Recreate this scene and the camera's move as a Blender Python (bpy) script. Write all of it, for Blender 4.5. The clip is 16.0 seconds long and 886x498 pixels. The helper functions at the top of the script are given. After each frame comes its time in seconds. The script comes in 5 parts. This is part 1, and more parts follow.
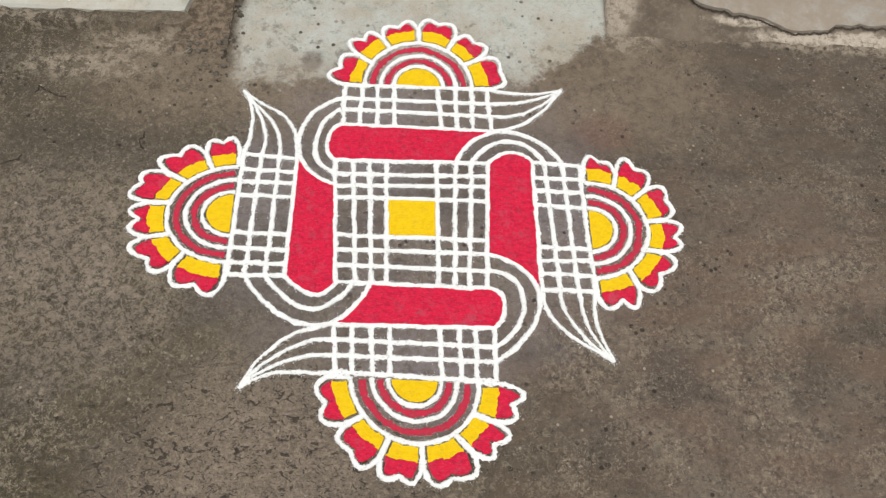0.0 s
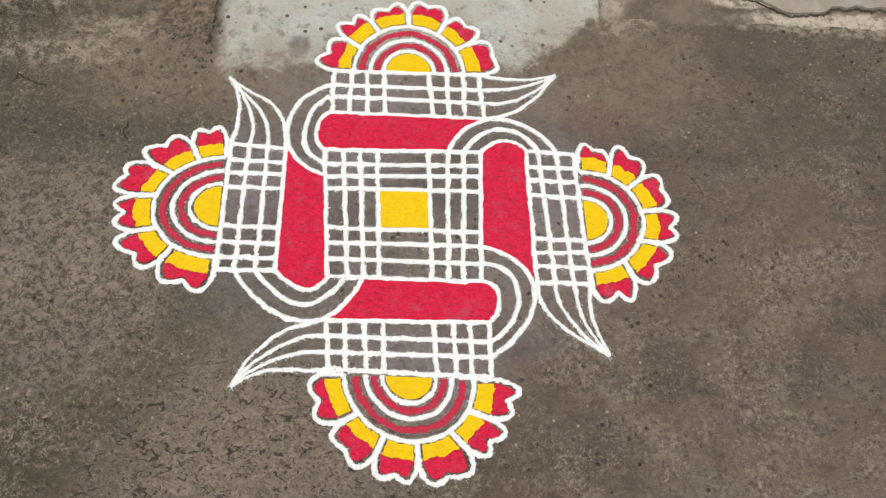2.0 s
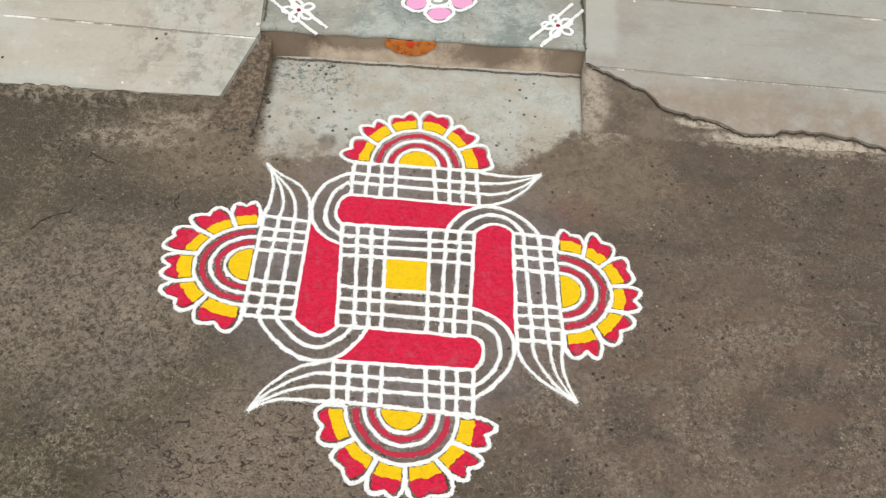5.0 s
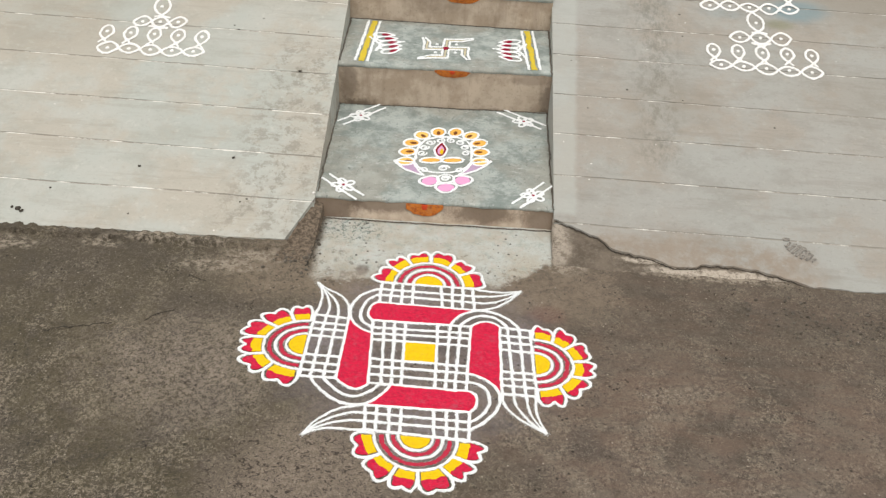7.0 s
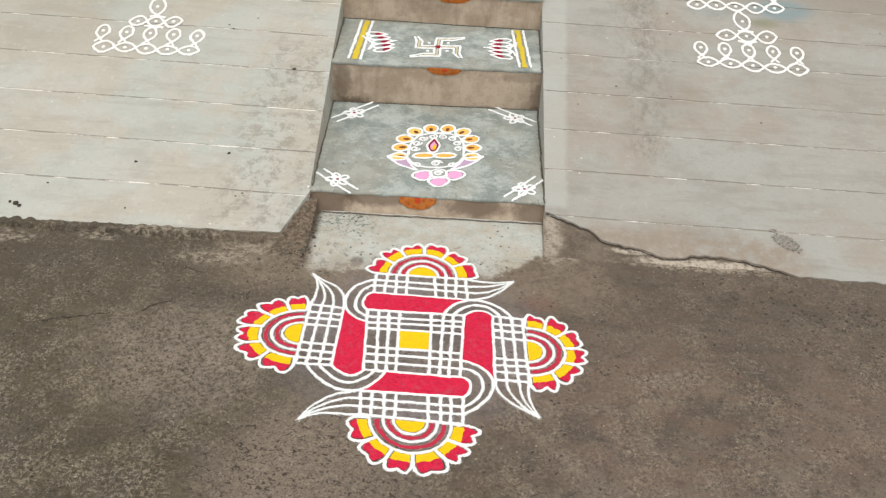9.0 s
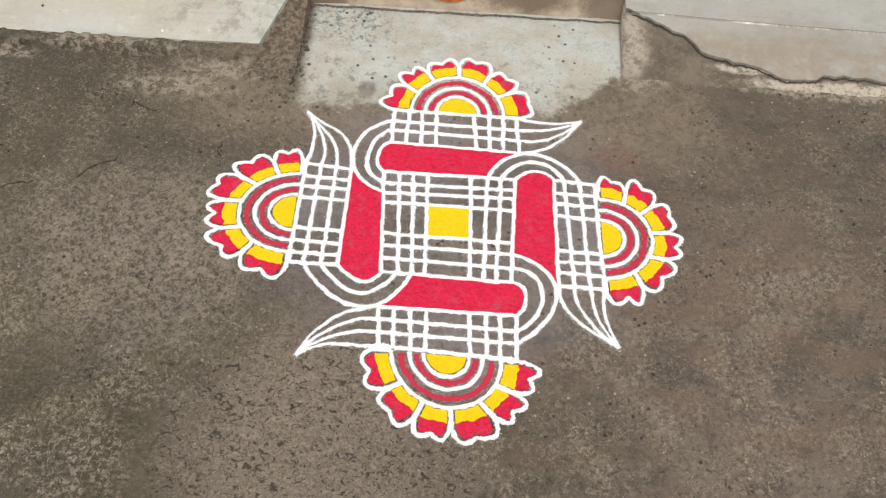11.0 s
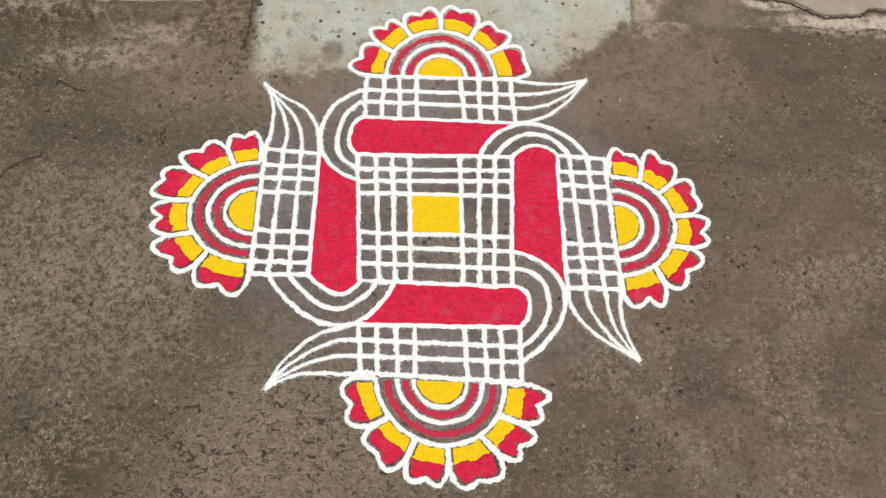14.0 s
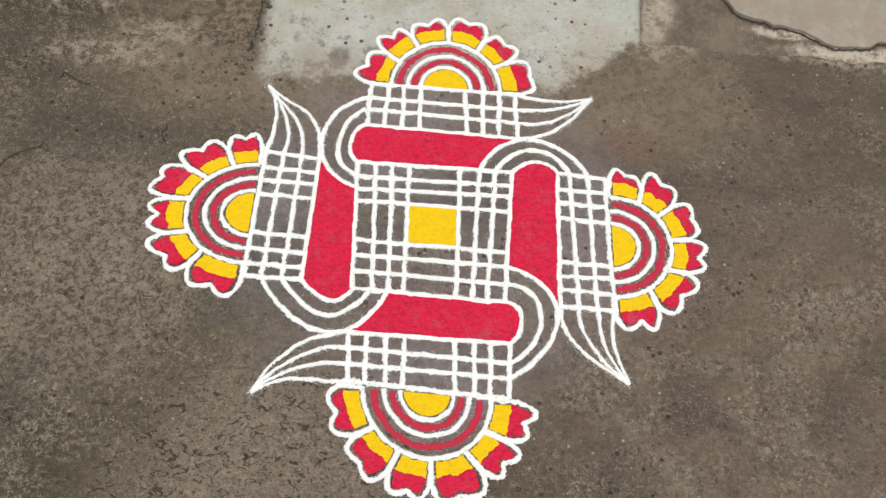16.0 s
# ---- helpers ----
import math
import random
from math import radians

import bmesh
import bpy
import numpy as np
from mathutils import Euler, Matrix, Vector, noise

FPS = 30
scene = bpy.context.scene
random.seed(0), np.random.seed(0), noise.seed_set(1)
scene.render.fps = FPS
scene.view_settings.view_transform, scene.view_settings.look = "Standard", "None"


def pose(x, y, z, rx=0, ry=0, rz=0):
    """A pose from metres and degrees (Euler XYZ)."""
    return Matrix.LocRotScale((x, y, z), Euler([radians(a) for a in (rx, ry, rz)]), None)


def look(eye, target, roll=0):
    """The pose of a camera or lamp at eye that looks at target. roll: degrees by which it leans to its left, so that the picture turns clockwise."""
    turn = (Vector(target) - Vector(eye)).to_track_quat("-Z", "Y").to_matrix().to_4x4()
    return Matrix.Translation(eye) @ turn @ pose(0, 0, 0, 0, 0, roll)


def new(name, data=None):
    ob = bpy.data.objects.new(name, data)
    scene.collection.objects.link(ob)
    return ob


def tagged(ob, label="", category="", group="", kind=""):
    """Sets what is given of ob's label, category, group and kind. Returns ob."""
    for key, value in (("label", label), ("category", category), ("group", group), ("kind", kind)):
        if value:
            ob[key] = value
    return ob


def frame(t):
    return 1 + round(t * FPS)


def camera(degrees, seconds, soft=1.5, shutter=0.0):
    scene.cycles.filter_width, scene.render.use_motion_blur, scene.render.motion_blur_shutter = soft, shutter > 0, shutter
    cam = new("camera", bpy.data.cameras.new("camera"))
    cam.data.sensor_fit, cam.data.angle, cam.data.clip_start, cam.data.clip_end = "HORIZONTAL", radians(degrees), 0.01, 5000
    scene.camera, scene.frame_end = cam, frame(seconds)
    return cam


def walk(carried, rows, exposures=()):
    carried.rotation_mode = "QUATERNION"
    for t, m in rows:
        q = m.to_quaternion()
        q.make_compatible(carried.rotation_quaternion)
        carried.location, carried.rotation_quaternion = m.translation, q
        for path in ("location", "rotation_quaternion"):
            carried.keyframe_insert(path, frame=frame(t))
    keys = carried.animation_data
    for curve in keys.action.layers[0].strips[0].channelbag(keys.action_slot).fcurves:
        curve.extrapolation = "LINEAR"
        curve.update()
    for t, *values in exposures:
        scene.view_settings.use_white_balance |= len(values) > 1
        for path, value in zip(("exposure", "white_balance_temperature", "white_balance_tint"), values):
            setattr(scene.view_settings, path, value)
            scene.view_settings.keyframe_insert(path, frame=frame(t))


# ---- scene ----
cam = camera(50.0, 16.0, soft=1.25)
PATH = [
    (0, (0.021, -0.81, 1.426), (0.062, 0.126, -0.34), 4.8),
    (0.5, (0.026, -0.816, 1.424), (0.033, 0.141, -0.332), 2.8),
    (1, (0.011, -0.757, 1.431), (0.072, 0.116, -0.368), 6.4),
    (1.5, (0.002, -0.753, 1.426), (0.075, 0.11, -0.377), 7.2),
    (2, (0.001, -0.747, 1.429), (0.083, 0.111, -0.376), 7.1),
    (2.5, (-0.001, -0.754, 1.423), (0.085, 0.116, -0.375), 6.9),
    (3, (-0.016, -0.749, 1.428), (0.088, 0.112, -0.374), 7.2),
    (3.2, (-0.022, -0.742, 1.433), (0.09, 0.112, -0.372), 7.1),
    (5.3, (0.059, -1.173, 1.609), (0.037, 0.086, 0.055), 4.2),
    (5.5, (0.037, -1.274, 1.632), (0.009, 0.057, 0.139), 2.6),
    (6, (0.025, -1.485, 1.691), (0.064, -0.037, 0.312), 2.9),
    (6.5, (0.091, -1.695, 1.746), (0.067, -0.151, 0.476), 3.1),
    (7, (0.125, -1.84, 1.765), (0.056, -0.253, 0.55), 3.2),
    (7.5, (0.131, -1.889, 1.766), (0.079, -0.257, 0.611), 3.6),
    (8, (0.137, -1.926, 1.759), (0.086, -0.276, 0.629), 3.5),
    (8.5, (0.134, -1.929, 1.757), (0.084, -0.286, 0.618), 3.4),
    (9, (0.126, -1.912, 1.743), (0.073, -0.309, 0.549), 3.3),
    (9.5, (0.069, -1.731, 1.704), (0.059, -0.251, 0.36), 4.8),
    (10, (-0.002, -1.479, 1.65), (0.036, -0.137, 0.169), 4.7),
    (10.2, (-0.007, -1.387, 1.645), (0.017, -0.109, 0.107), 4.4),
    (12.3, (0.033, -0.748, 1.454), (0.003, 0.138, -0.339), 5.0),
    (12.5, (0.033, -0.738, 1.45), (0.003, 0.133, -0.35), 5.0),
    (13, (0.022, -0.732, 1.447), (0.001, 0.114, -0.365), 2.0),
    (13.5, (0.002, -0.722, 1.451), (0.019, 0.107, -0.369), 1.3),
    (14, (0.003, -0.73, 1.452), (0.016, 0.107, -0.365), 3.1),
    (14.5, (0.009, -0.735, 1.447), (0.04, 0.118, -0.362), 6.9),
    (15, (0.018, -0.727, 1.45), (0.014, 0.112, -0.366), 4.6),
    (15.5, (0.016, -0.724, 1.449), (0.027, 0.109, -0.369), 5.3),
    (16, (0.022, -0.725, 1.448), (0.02, 0.132, -0.359), 5.2),
]
EXPOSURES = [(0.0, 0.06), (3.0, 0.03), (5.5, 0.08), (8.0, 0.12), (9.0, 0.15), (10.0, 0.28), (11.2, 0.2), (12.5, 0.05), (16.0, 0.05)]
SKY, SUN = 0.13, 1.4
walk(cam, [(t, look(eye, target, roll)) for t, eye, target, roll in PATH], EXPOSURES)

# ---- world and light: an overcast morning ----
world = bpy.data.worlds.new("overcast_sky")
scene.world = world
world.use_nodes = True
wn = world.node_tree.nodes
sky = wn.new("ShaderNodeTexSky")
sky.sky_type, sky.sun_disc = "NISHITA", False
sky.sun_elevation, sky.sun_rotation = radians(62), radians(200)
sky.air_density, sky.dust_density, sky.ozone_density = 1.0, 4.0, 0.6
haze = wn.new("ShaderNodeMix")
haze.data_type = "RGBA"
haze.inputs[0].default_value = 0.75
haze.inputs[7].default_value = (7.2, 7.0, 6.6, 1)
world.node_tree.links.new(sky.outputs[0], haze.inputs[6])
world.node_tree.links.new(haze.outputs[2], wn["Background"].inputs[0])
wn["Background"].inputs[1].default_value = SKY
sun_data = bpy.data.lights.new("sun", "SUN")
sun_data.energy, sun_data.angle, sun_data.color = SUN, radians(25), (1.0, 0.96, 0.9)
sun = new("sun", sun_data)
sun.matrix_world = look((0.6, -1.6, 6.0), (0, 0.2, 0))


# ---- materials ----
class Nodes:
    """A small wrapper to write node materials in few lines."""

    def __init__(self, name):
        self.mat = bpy.data.materials.new(name)
        self.mat.use_nodes = True
        self.t = self.mat.node_tree
        self.bsdf = self.t.nodes["Principled BSDF"]
        self.co = self.t.nodes.new("ShaderNodeTexCoord").outputs["Object"]
        geo = self.t.nodes.new("ShaderNodeNewGeometry")
        self.pos = geo.outputs["Position"]

    def put(self, value, socket):
        if isinstance(value, (int, float)):
            socket.default_value = value
        elif isinstance(value, tuple):
            socket.default_value = (*value, 1) if len(value) == 3 and socket.type == "RGBA" else value
        else:
            self.t.links.new(value, socket)

    def noise(self, scale, detail=4.0, rough=0.6, stretch=None, co=None, distort=0.0):
        n = self.t.nodes.new("ShaderNodeTexNoise")
        n.inputs["Scale"].default_value, n.inputs["Detail"].default_value = scale, detail
        n.inputs["Roughness"].default_value, n.inputs["Distortion"].default_value = rough, distort
        src = co or self.pos
        if stretch:
            m = self.t.nodes.new("ShaderNodeMapping")
            m.inputs["Scale"].default_value = stretch
            self.t.links.new(src, m.inputs["Vector"])
            src = m.outputs[0]
        self.t.links.new(src, n.inputs["Vector"])
        return n.outputs["Fac"]

    def cells(self, scale, randomness=1.0):
        n = self.t.nodes.new("ShaderNodeTexVoronoi")
        n.inputs["Scale"].default_value, n.inputs["Randomness"].default_value = scale, randomness
        self.t.links.new(self.pos, n.inputs["Vector"])
        return n.outputs["Distance"]

    def ramp(self, value, lo, hi, a=0.0, b=1.0):
        n = self.t.nodes.new("ShaderNodeMapRange")
        n.interpolation_type = "SMOOTHSTEP"
        for k, v in enumerate((value, lo, hi, a, b)):
            self.put(v, n.inputs[k])
        return n.outputs[0]

    def math(self, op, a, b=0.0):
        n = self.t.nodes.new("ShaderNodeMath")
        n.operation = op
        self.put(a, n.inputs[0]), self.put(b, n.inputs[1])
        return n.outputs[0]

    def mix(self, fac, a, b, blend="MIX"):
        n = self.t.nodes.new("ShaderNodeMix")
        n.data_type, n.blend_type = "RGBA", blend
        self.put(fac, n.inputs[0]), self.put(a, n.inputs[6]), self.put(b, n.inputs[7])
        return n.outputs[2]

    def axes(self):
        n = self.t.nodes.new("ShaderNodeSeparateXYZ")
        self.t.links.new(self.pos, n.inputs[0])
        return n.outputs[0], n.outputs[1], n.outputs[2]

    def spot(self, x, y, rx, ry, soft=0.5, ragged=0.35, scale=14.0):
        """A blot of its own shape: 1 inside an uneven ellipse on the ground plan, 0 outside."""
        px, py, _ = self.axes()
        dx = self.math("DIVIDE", self.math("SUBTRACT", px, x), rx)
        dy = self.math("DIVIDE", self.math("SUBTRACT", py, y), ry)
        d = self.math("SQRT", self.math("ADD", self.math("MULTIPLY", dx, dx), self.math("MULTIPLY", dy, dy)))
        d = self.math("ADD", d, self.math("MULTIPLY", self.math("SUBTRACT", self.noise(scale, 5, 0.65), 0.5), 2 * ragged))
        return self.ramp(d, 1 - soft / 2, 1 + soft / 2, 1.0, 0.0)

    def slab(self, x0, x1, y0, y1, soft=0.03, ragged=0.05, scale=18.0):
        """The same for an uneven rectangle."""
        px, py, _ = self.axes()
        wob = self.math("MULTIPLY", self.math("SUBTRACT", self.noise(scale, 5, 0.65), 0.5), 2 * ragged)
        px, py = self.math("ADD", px, wob), self.math("ADD", py, wob)
        out = None
        for value, edge, way in ((px, x0, 1), (px, x1, -1), (py, y0, 1), (py, y1, -1)):
            m = self.ramp(value, edge - soft, edge + soft, 0.0 if way > 0 else 1.0, 1.0 if way > 0 else 0.0)
            out = m if out is None else self.math("MULTIPLY", out, m)
        return out

    def done(self, colour, rough=0.9, bumps=()):
        self.put(colour, self.bsdf.inputs["Base Color"])
        self.put(rough, self.bsdf.inputs["Roughness"])
        self.bsdf.inputs["Specular IOR Level"].default_value = 0.25
        last = None
        for height, metres in bumps:
            b = self.t.nodes.new("ShaderNodeBump")
            b.inputs["Strength"].default_value, b.inputs["Distance"].default_value = 1.0, metres
            self.t.links.new(height, b.inputs["Height"])
            if last:
                self.t.links.new(last, b.inputs["Normal"])
            last = b.outputs[0]
        if last:
            self.t.links.new(last, self.bsdf.inputs["Normal"])
        return self.mat


def ground_material():
    """Old, dark, damp-stained cement screed with grit, and a paler repair in front of the steps."""
    n = Nodes("dark_cement")
    mid, patchy = n.noise(8, 6, 0.7), n.noise(3.6, 5, 0.65)
    fine, grit, fleck = n.noise(95, 6, 0.8, None, None, 0.6), n.noise(310, 4, 0.75), n.noise(170, 3, 0.6, (1, 1, 1), None, 1.2)
    px, py, _ = n.axes()
    olive = n.ramp(n.math("ADD", px, n.math("MULTIPLY", n.math("SUBTRACT", patchy, 0.5), 2.2)), -0.45, 0.55)
    col = n.mix(olive, (0.072, 0.060, 0.037), (0.144, 0.111, 0.087))
    col = n.mix(n.math("MULTIPLY", n.ramp(mid, 0.44, 0.62), 0.8), col, n.mix(olive, (0.112, 0.096, 0.062), (0.174, 0.145, 0.115)))
    col = n.mix(n.math("MULTIPLY", n.ramp(n.noise(2.6, 6, 0.7), 0.53, 0.40), 0.75), col, (0.074, 0.063, 0.049))
    col = n.mix(n.math("MULTIPLY", n.ramp(n.noise(19, 6, 0.75), 0.50, 0.38), 0.6), col, (0.066, 0.056, 0.045))
    # light mineral flecks, thick in worn places
    worn = n.ramp(n.noise(4.6, 7, 0.78), 0.46, 0.60, 0.08, 1.0)
    light = n.math("MULTIPLY", n.ramp(fine, 0.48, 0.60), worn)
    col = n.mix(n.math("MULTIPLY", light, 0.8), col, (0.31, 0.262, 0.20))
    col = n.mix(n.math("MULTIPLY", n.ramp(fine, 0.46, 0.36), 0.8), col, (0.036, 0.031, 0.025))
    col = n.mix(n.math("MULTIPLY", n.math("MULTIPLY", n.ramp(fleck, 0.58, 0.66), n.ramp(worn, 0.1, 0.8, 0.25, 1)), 0.65), col, (0.40, 0.345, 0.27))
    grey = n.math("MAXIMUM", n.spot(-0.60, -0.10, 0.24, 0.22, 1.4, 0.8, 6), n.spot(-0.22, -0.47, 0.17, 0.22, 1.2, 0.7, 7))
    grey = n.math("MULTIPLY", grey, n.ramp(n.noise(75, 7, 0.85, None, None, 0.8), 0.44, 0.56))
    col = n.mix(n.math("MULTIPLY", grey, 0.6), col, (0.34, 0.28, 0.23))
    scratch = n.math("MULTIPLY", n.ramp(n.noise(14, 6, 0.75, (0.5, 3.0, 1), None, 0.5), 0.60, 0.68), n.spot(0.75, 0.15, 0.7, 0.3, 1.0, 0.5, 3))
    col = n.mix(n.math("MULTIPLY", scratch, 0.5), col, (0.27, 0.215, 0.165))
    rust = n.math("MULTIPLY", n.spot(0.62, 0.02, 0.7, 0.55, 1.2, 0.6, 4), n.ramp(n.noise(5, 6, 0.7, (1, 3.2, 1)), 0.42, 0.62))
    col = n.mix(n.math("MULTIPLY", rust, 0.55), col, (0.165, 0.112, 0.082))
    damp = n.math("MULTIPLY", n.slab(-3, 3, 0.06, 0.9, 0.16, 0.16, 3.5), n.ramp(n.noise(5, 5, 0.65), 0.3, 0.62, 0.10, 0.58))
    col = n.mix(damp, col, (0.088, 0.073, 0.055))
    for x, y, rx, ry, f in ((0.43, -0.27, 0.045, 0.055, 0.45), (0.32, 0.27, 0.05, 0.03, 0.35), (-0.55, 0.12, 0.2, 0.06, 0.3)):
        col = n.mix(n.math("MULTIPLY", n.spot(x, y, rx, ry, 0.5, 0.25), f), col, (0.066, 0.055, 0.047))
    for x, y, rx, ry in ((0.36, 0.32, 0.20, 0.14), (-0.46, 0.31, 0.16, 0.13), (0.0, 0.25, 0.42, 0.07), (-0.24, 0.25, 0.12, 0.08)):
        earth = n.math("MULTIPLY", n.spot(x, y, rx, ry, 1.2, 0.6, 8), n.ramp(n.noise(48, 6, 0.82, None, None, 0.7), 0.36, 0.62, 0.15, 0.85))
        col = n.mix(earth, col, (0.225, 0.178, 0.132))
    for x, y, rx, ry in ((-0.26, 0.06, 0.06, 0.08), (-0.07, 0.235, 0.09, 0.045), (-0.08, 0.09, 0.08, 0.04), (0.26, 0.02, 0.05, 0.12), (0.02, -0.30, 0.11, 0.08)):
        dust = n.math("MULTIPLY", n.spot(x, y, rx, ry, 1.2, 0.5, 12), n.ramp(n.noise(60, 6, 0.8), 0.40, 0.62, 0.15, 0.62))
        col = n.mix(dust, col, (0.34, 0.315, 0.345))
    film = n.math("MULTIPLY", n.spot(0.0, 0.0, 0.36, 0.32, 0.5, 0.25, 9), n.ramp(n.noise(30, 6, 0.8), 0.34, 0.64, 0.18, 0.58))
    col = n.mix(film, col, (0.225, 0.195, 0.200))
    red_dust = n.math("MULTIPLY", n.spot(0.34, 0.20, 0.05, 0.035, 1.0, 0.5, 16), 0.4)
    col = n.mix(red_dust, col, (0.16, 0.075, 0.06))
    # the paler repair, its lower edge worn away
    cut = n.math("ADD", py, n.math("MULTIPLY", n.math("MAXIMUM", n.math("SUBTRACT", px, 0.20), 0.0), -0.9))
    wob = n.math("MULTIPLY", n.math("SUBTRACT", n.noise(26, 8, 0.82), 0.5), 0.15)
    cut = n.math("ADD", cut, n.math("MULTIPLY", n.math("MAXIMUM", n.math("SUBTRACT", n.math("MULTIPLY", px, -1.0), 0.08), 0.0), 0.10))
    low = n.ramp(n.math("ADD", cut, wob), 0.285, 0.320)
    side = n.math("MULTIPLY", n.ramp(n.math("ADD", px, n.math("MULTIPLY", wob, 0.3)), -0.366, -0.335), n.ramp(px, 0.362, 0.352))
    pale = n.math("MULTIPLY", n.math("MULTIPLY", low, side), n.ramp(n.math("ADD", n.noise(30, 6, 0.75), n.math("MULTIPLY", py, 0.55)), 0.56, 0.70, 0.45, 1.0))
    cement = n.mix(n.ramp(n.noise(9, 6, 0.7), 0.36, 0.64), (0.46, 0.43, 0.36), (0.53, 0.555, 0.52))
    cement = n.mix(n.math("MULTIPLY", n.ramp(fine, 0.54, 0.7), 0.5), cement, (0.27, 0.24, 0.20))
    cement = n.mix(n.math("MULTIPLY", n.ramp(n.noise(24, 6, 0.8, None, None, 0.6), 0.53, 0.62), 0.55), cement, (0.34, 0.385, 0.35))
    cement = n.mix(n.math("MULTIPLY", n.ramp(n.noise(15, 6, 0.75, (1, 1, 1), None, 1.0), 0.55, 0.64), 0.5), cement, (0.56, 0.475, 0.42))
    chips = n.math("MULTIPLY", n.spot(-0.27, 0.53, 0.10, 0.06, 0.9, 0.5, 16), n.ramp(n.noise(60, 5, 0.8), 0.5, 0.58))
    cement = n.mix(n.math("MULTIPLY", chips, 0.85), cement, (0.15, 0.185, 0.165))
    cement = n.mix(n.math("MULTIPLY", n.spot(-0.205, 0.335, 0.02, 0.024, 0.6, 0.3, 60), 0.65), cement, (0.13, 0.11, 0.10))
    cement = n.mix(n.math("MULTIPLY", n.spot(-0.02, 0.28, 0.4, 0.08, 1.0, 0.4, 9), 0.4), cement, (0.30, 0.245, 0.19))
    col = n.mix(pale, col, cement)
    for x, y, rx, ry in ((-1.0, 0.36, 0.06, 0.02), (-0.80, 0.395, 0.16, 0.018), (-0.52, 0.36, 0.10, 0.03), (-1.3, 0.33, 0.12, 0.03), (-0.62, 0.30, 0.12, 0.03), (0.86, 0.430, 0.21, 0.016), (0.40, 0.43, 0.06, 0.04), (0.56, 0.445, 0.07, 0.016), (0.66, 0.47, 0.06, 0.012)):
        f = n.math("MULTIPLY", n.spot(x, y, rx, ry, 0.8, 0.8, 22), n.ramp(n.noise(45, 5, 0.75), 0.44, 0.58))
        col = n.mix(n.math("MULTIPLY", f, 0.8), col, (0.36, 0.31, 0.245))
    speck = n.math("MULTIPLY", n.ramp(n.cells(42), 0.13, 0.08), n.ramp(n.noise(7, 3), 0.52, 0.6))
    col = n.mix(n.math("MULTIPLY", speck, 0.75), col, (0.42, 0.37, 0.30))
    dark = n.math("MULTIPLY", n.ramp(n.cells(48), 0.23, 0.13), n.ramp(n.noise(6.5, 4), 0.49, 0.60))
    col = n.mix(n.math("MULTIPLY", dark, 0.85), col, (0.022, 0.018, 0.014))
    # crumbly grain of a few millimetres, strong where the skin of the screed has worn off
    crumb = n.noise(115, 5, 0.68, (1, 1.1, 1), None, 1.6)
    sw = n.spot(-0.20, -0.52, 0.26, 0.24, 1.0, 0.6, 5)
    pitted = n.math("MAXIMUM", sw, n.math("MULTIPLY", n.spot(-0.62, -0.10, 0.34, 0.30, 1.3, 0.7, 5), 0.7))
    pitted = n.math("MAXIMUM", pitted, n.math("MULTIPLY", n.spot(-0.62, 0.26, 0.5, 0.2, 1.2, 0.7, 5), 0.6))
    some = n.math("MAXIMUM", pitted, n.ramp(n.noise(6.5, 5, 0.7), 0.45, 0.62, 0.22, 0.75))
    some = n.math("MULTIPLY", some, n.math("SUBTRACT", 1.0, pale))
    col = n.mix(n.math("MULTIPLY", sw, 0.55), col, (0.215, 0.172, 0.134))
    col = n.mix(n.math("MULTIPLY", n.math("MULTIPLY", n.ramp(crumb, 0.52, 0.62), some), 0.62), col, (0.33, 0.280, 0.212))
    col = n.mix(n.math("MULTIPLY", n.math("MULTIPLY", n.ramp(crumb, 0.45, 0.36), n.math("MULTIPLY", some, n.ramp(sw, 0.0, 0.7, 0.30, 1.0))), 0.80), col, (0.034, 0.028, 0.023))
    pits = n.math("MULTIPLY", n.ramp(n.noise(62, 3, 0.6, (1, 1.5, 1), None, 1.2), 0.43, 0.37), n.ramp(sw, 0.1, 0.6))
    col = n.mix(n.math("MULTIPLY", pits, 0.75), col, (0.024, 0.019, 0.015))
    return n.done(col, n.ramp(mid, 0.3, 0.7, 0.72, 0.95), ((mid, 0.008), (fine, 0.0040), (crumb, 0.0016), (grit, 0.0010)))


def apron_material():
    """The broken foot of the slope: dark dirt with worn pale cement showing in streaks."""
    n = Nodes("worn_apron")
    mid, fine = n.noise(14, 6, 0.7), n.noise(90, 5, 0.7)
    col = n.mix(n.ramp(mid, 0.35, 0.65), (0.095, 0.077, 0.058), (0.165, 0.135, 0.104))
    streak = n.math("MAXIMUM", n.spot(0.86, 0.447, 0.20, 0.017, 0.7, 1.0, 30), n.spot(0.64, 0.478, 0.07, 0.012, 0.7, 1.0, 34))
    streak = n.math("MAXIMUM", streak, n.math("MULTIPLY", n.spot(0.362, 0.52, 0.050, 0.10, 0.8, 0.7, 26), 0.7))
    col = n.mix(n.math("MULTIPLY", streak, n.ramp(n.noise(48, 6, 0.8), 0.38, 0.54, 0.15, 0.95)), col, (0.46, 0.405, 0.335))
    col = n.mix(n.math("MULTIPLY", n.ramp(fine, 0.48, 0.7), 0.45), col, (0.22, 0.19, 0.155))
    return n.done(col, 0.9, ((mid, 0.006), (fine, 0.0018)))


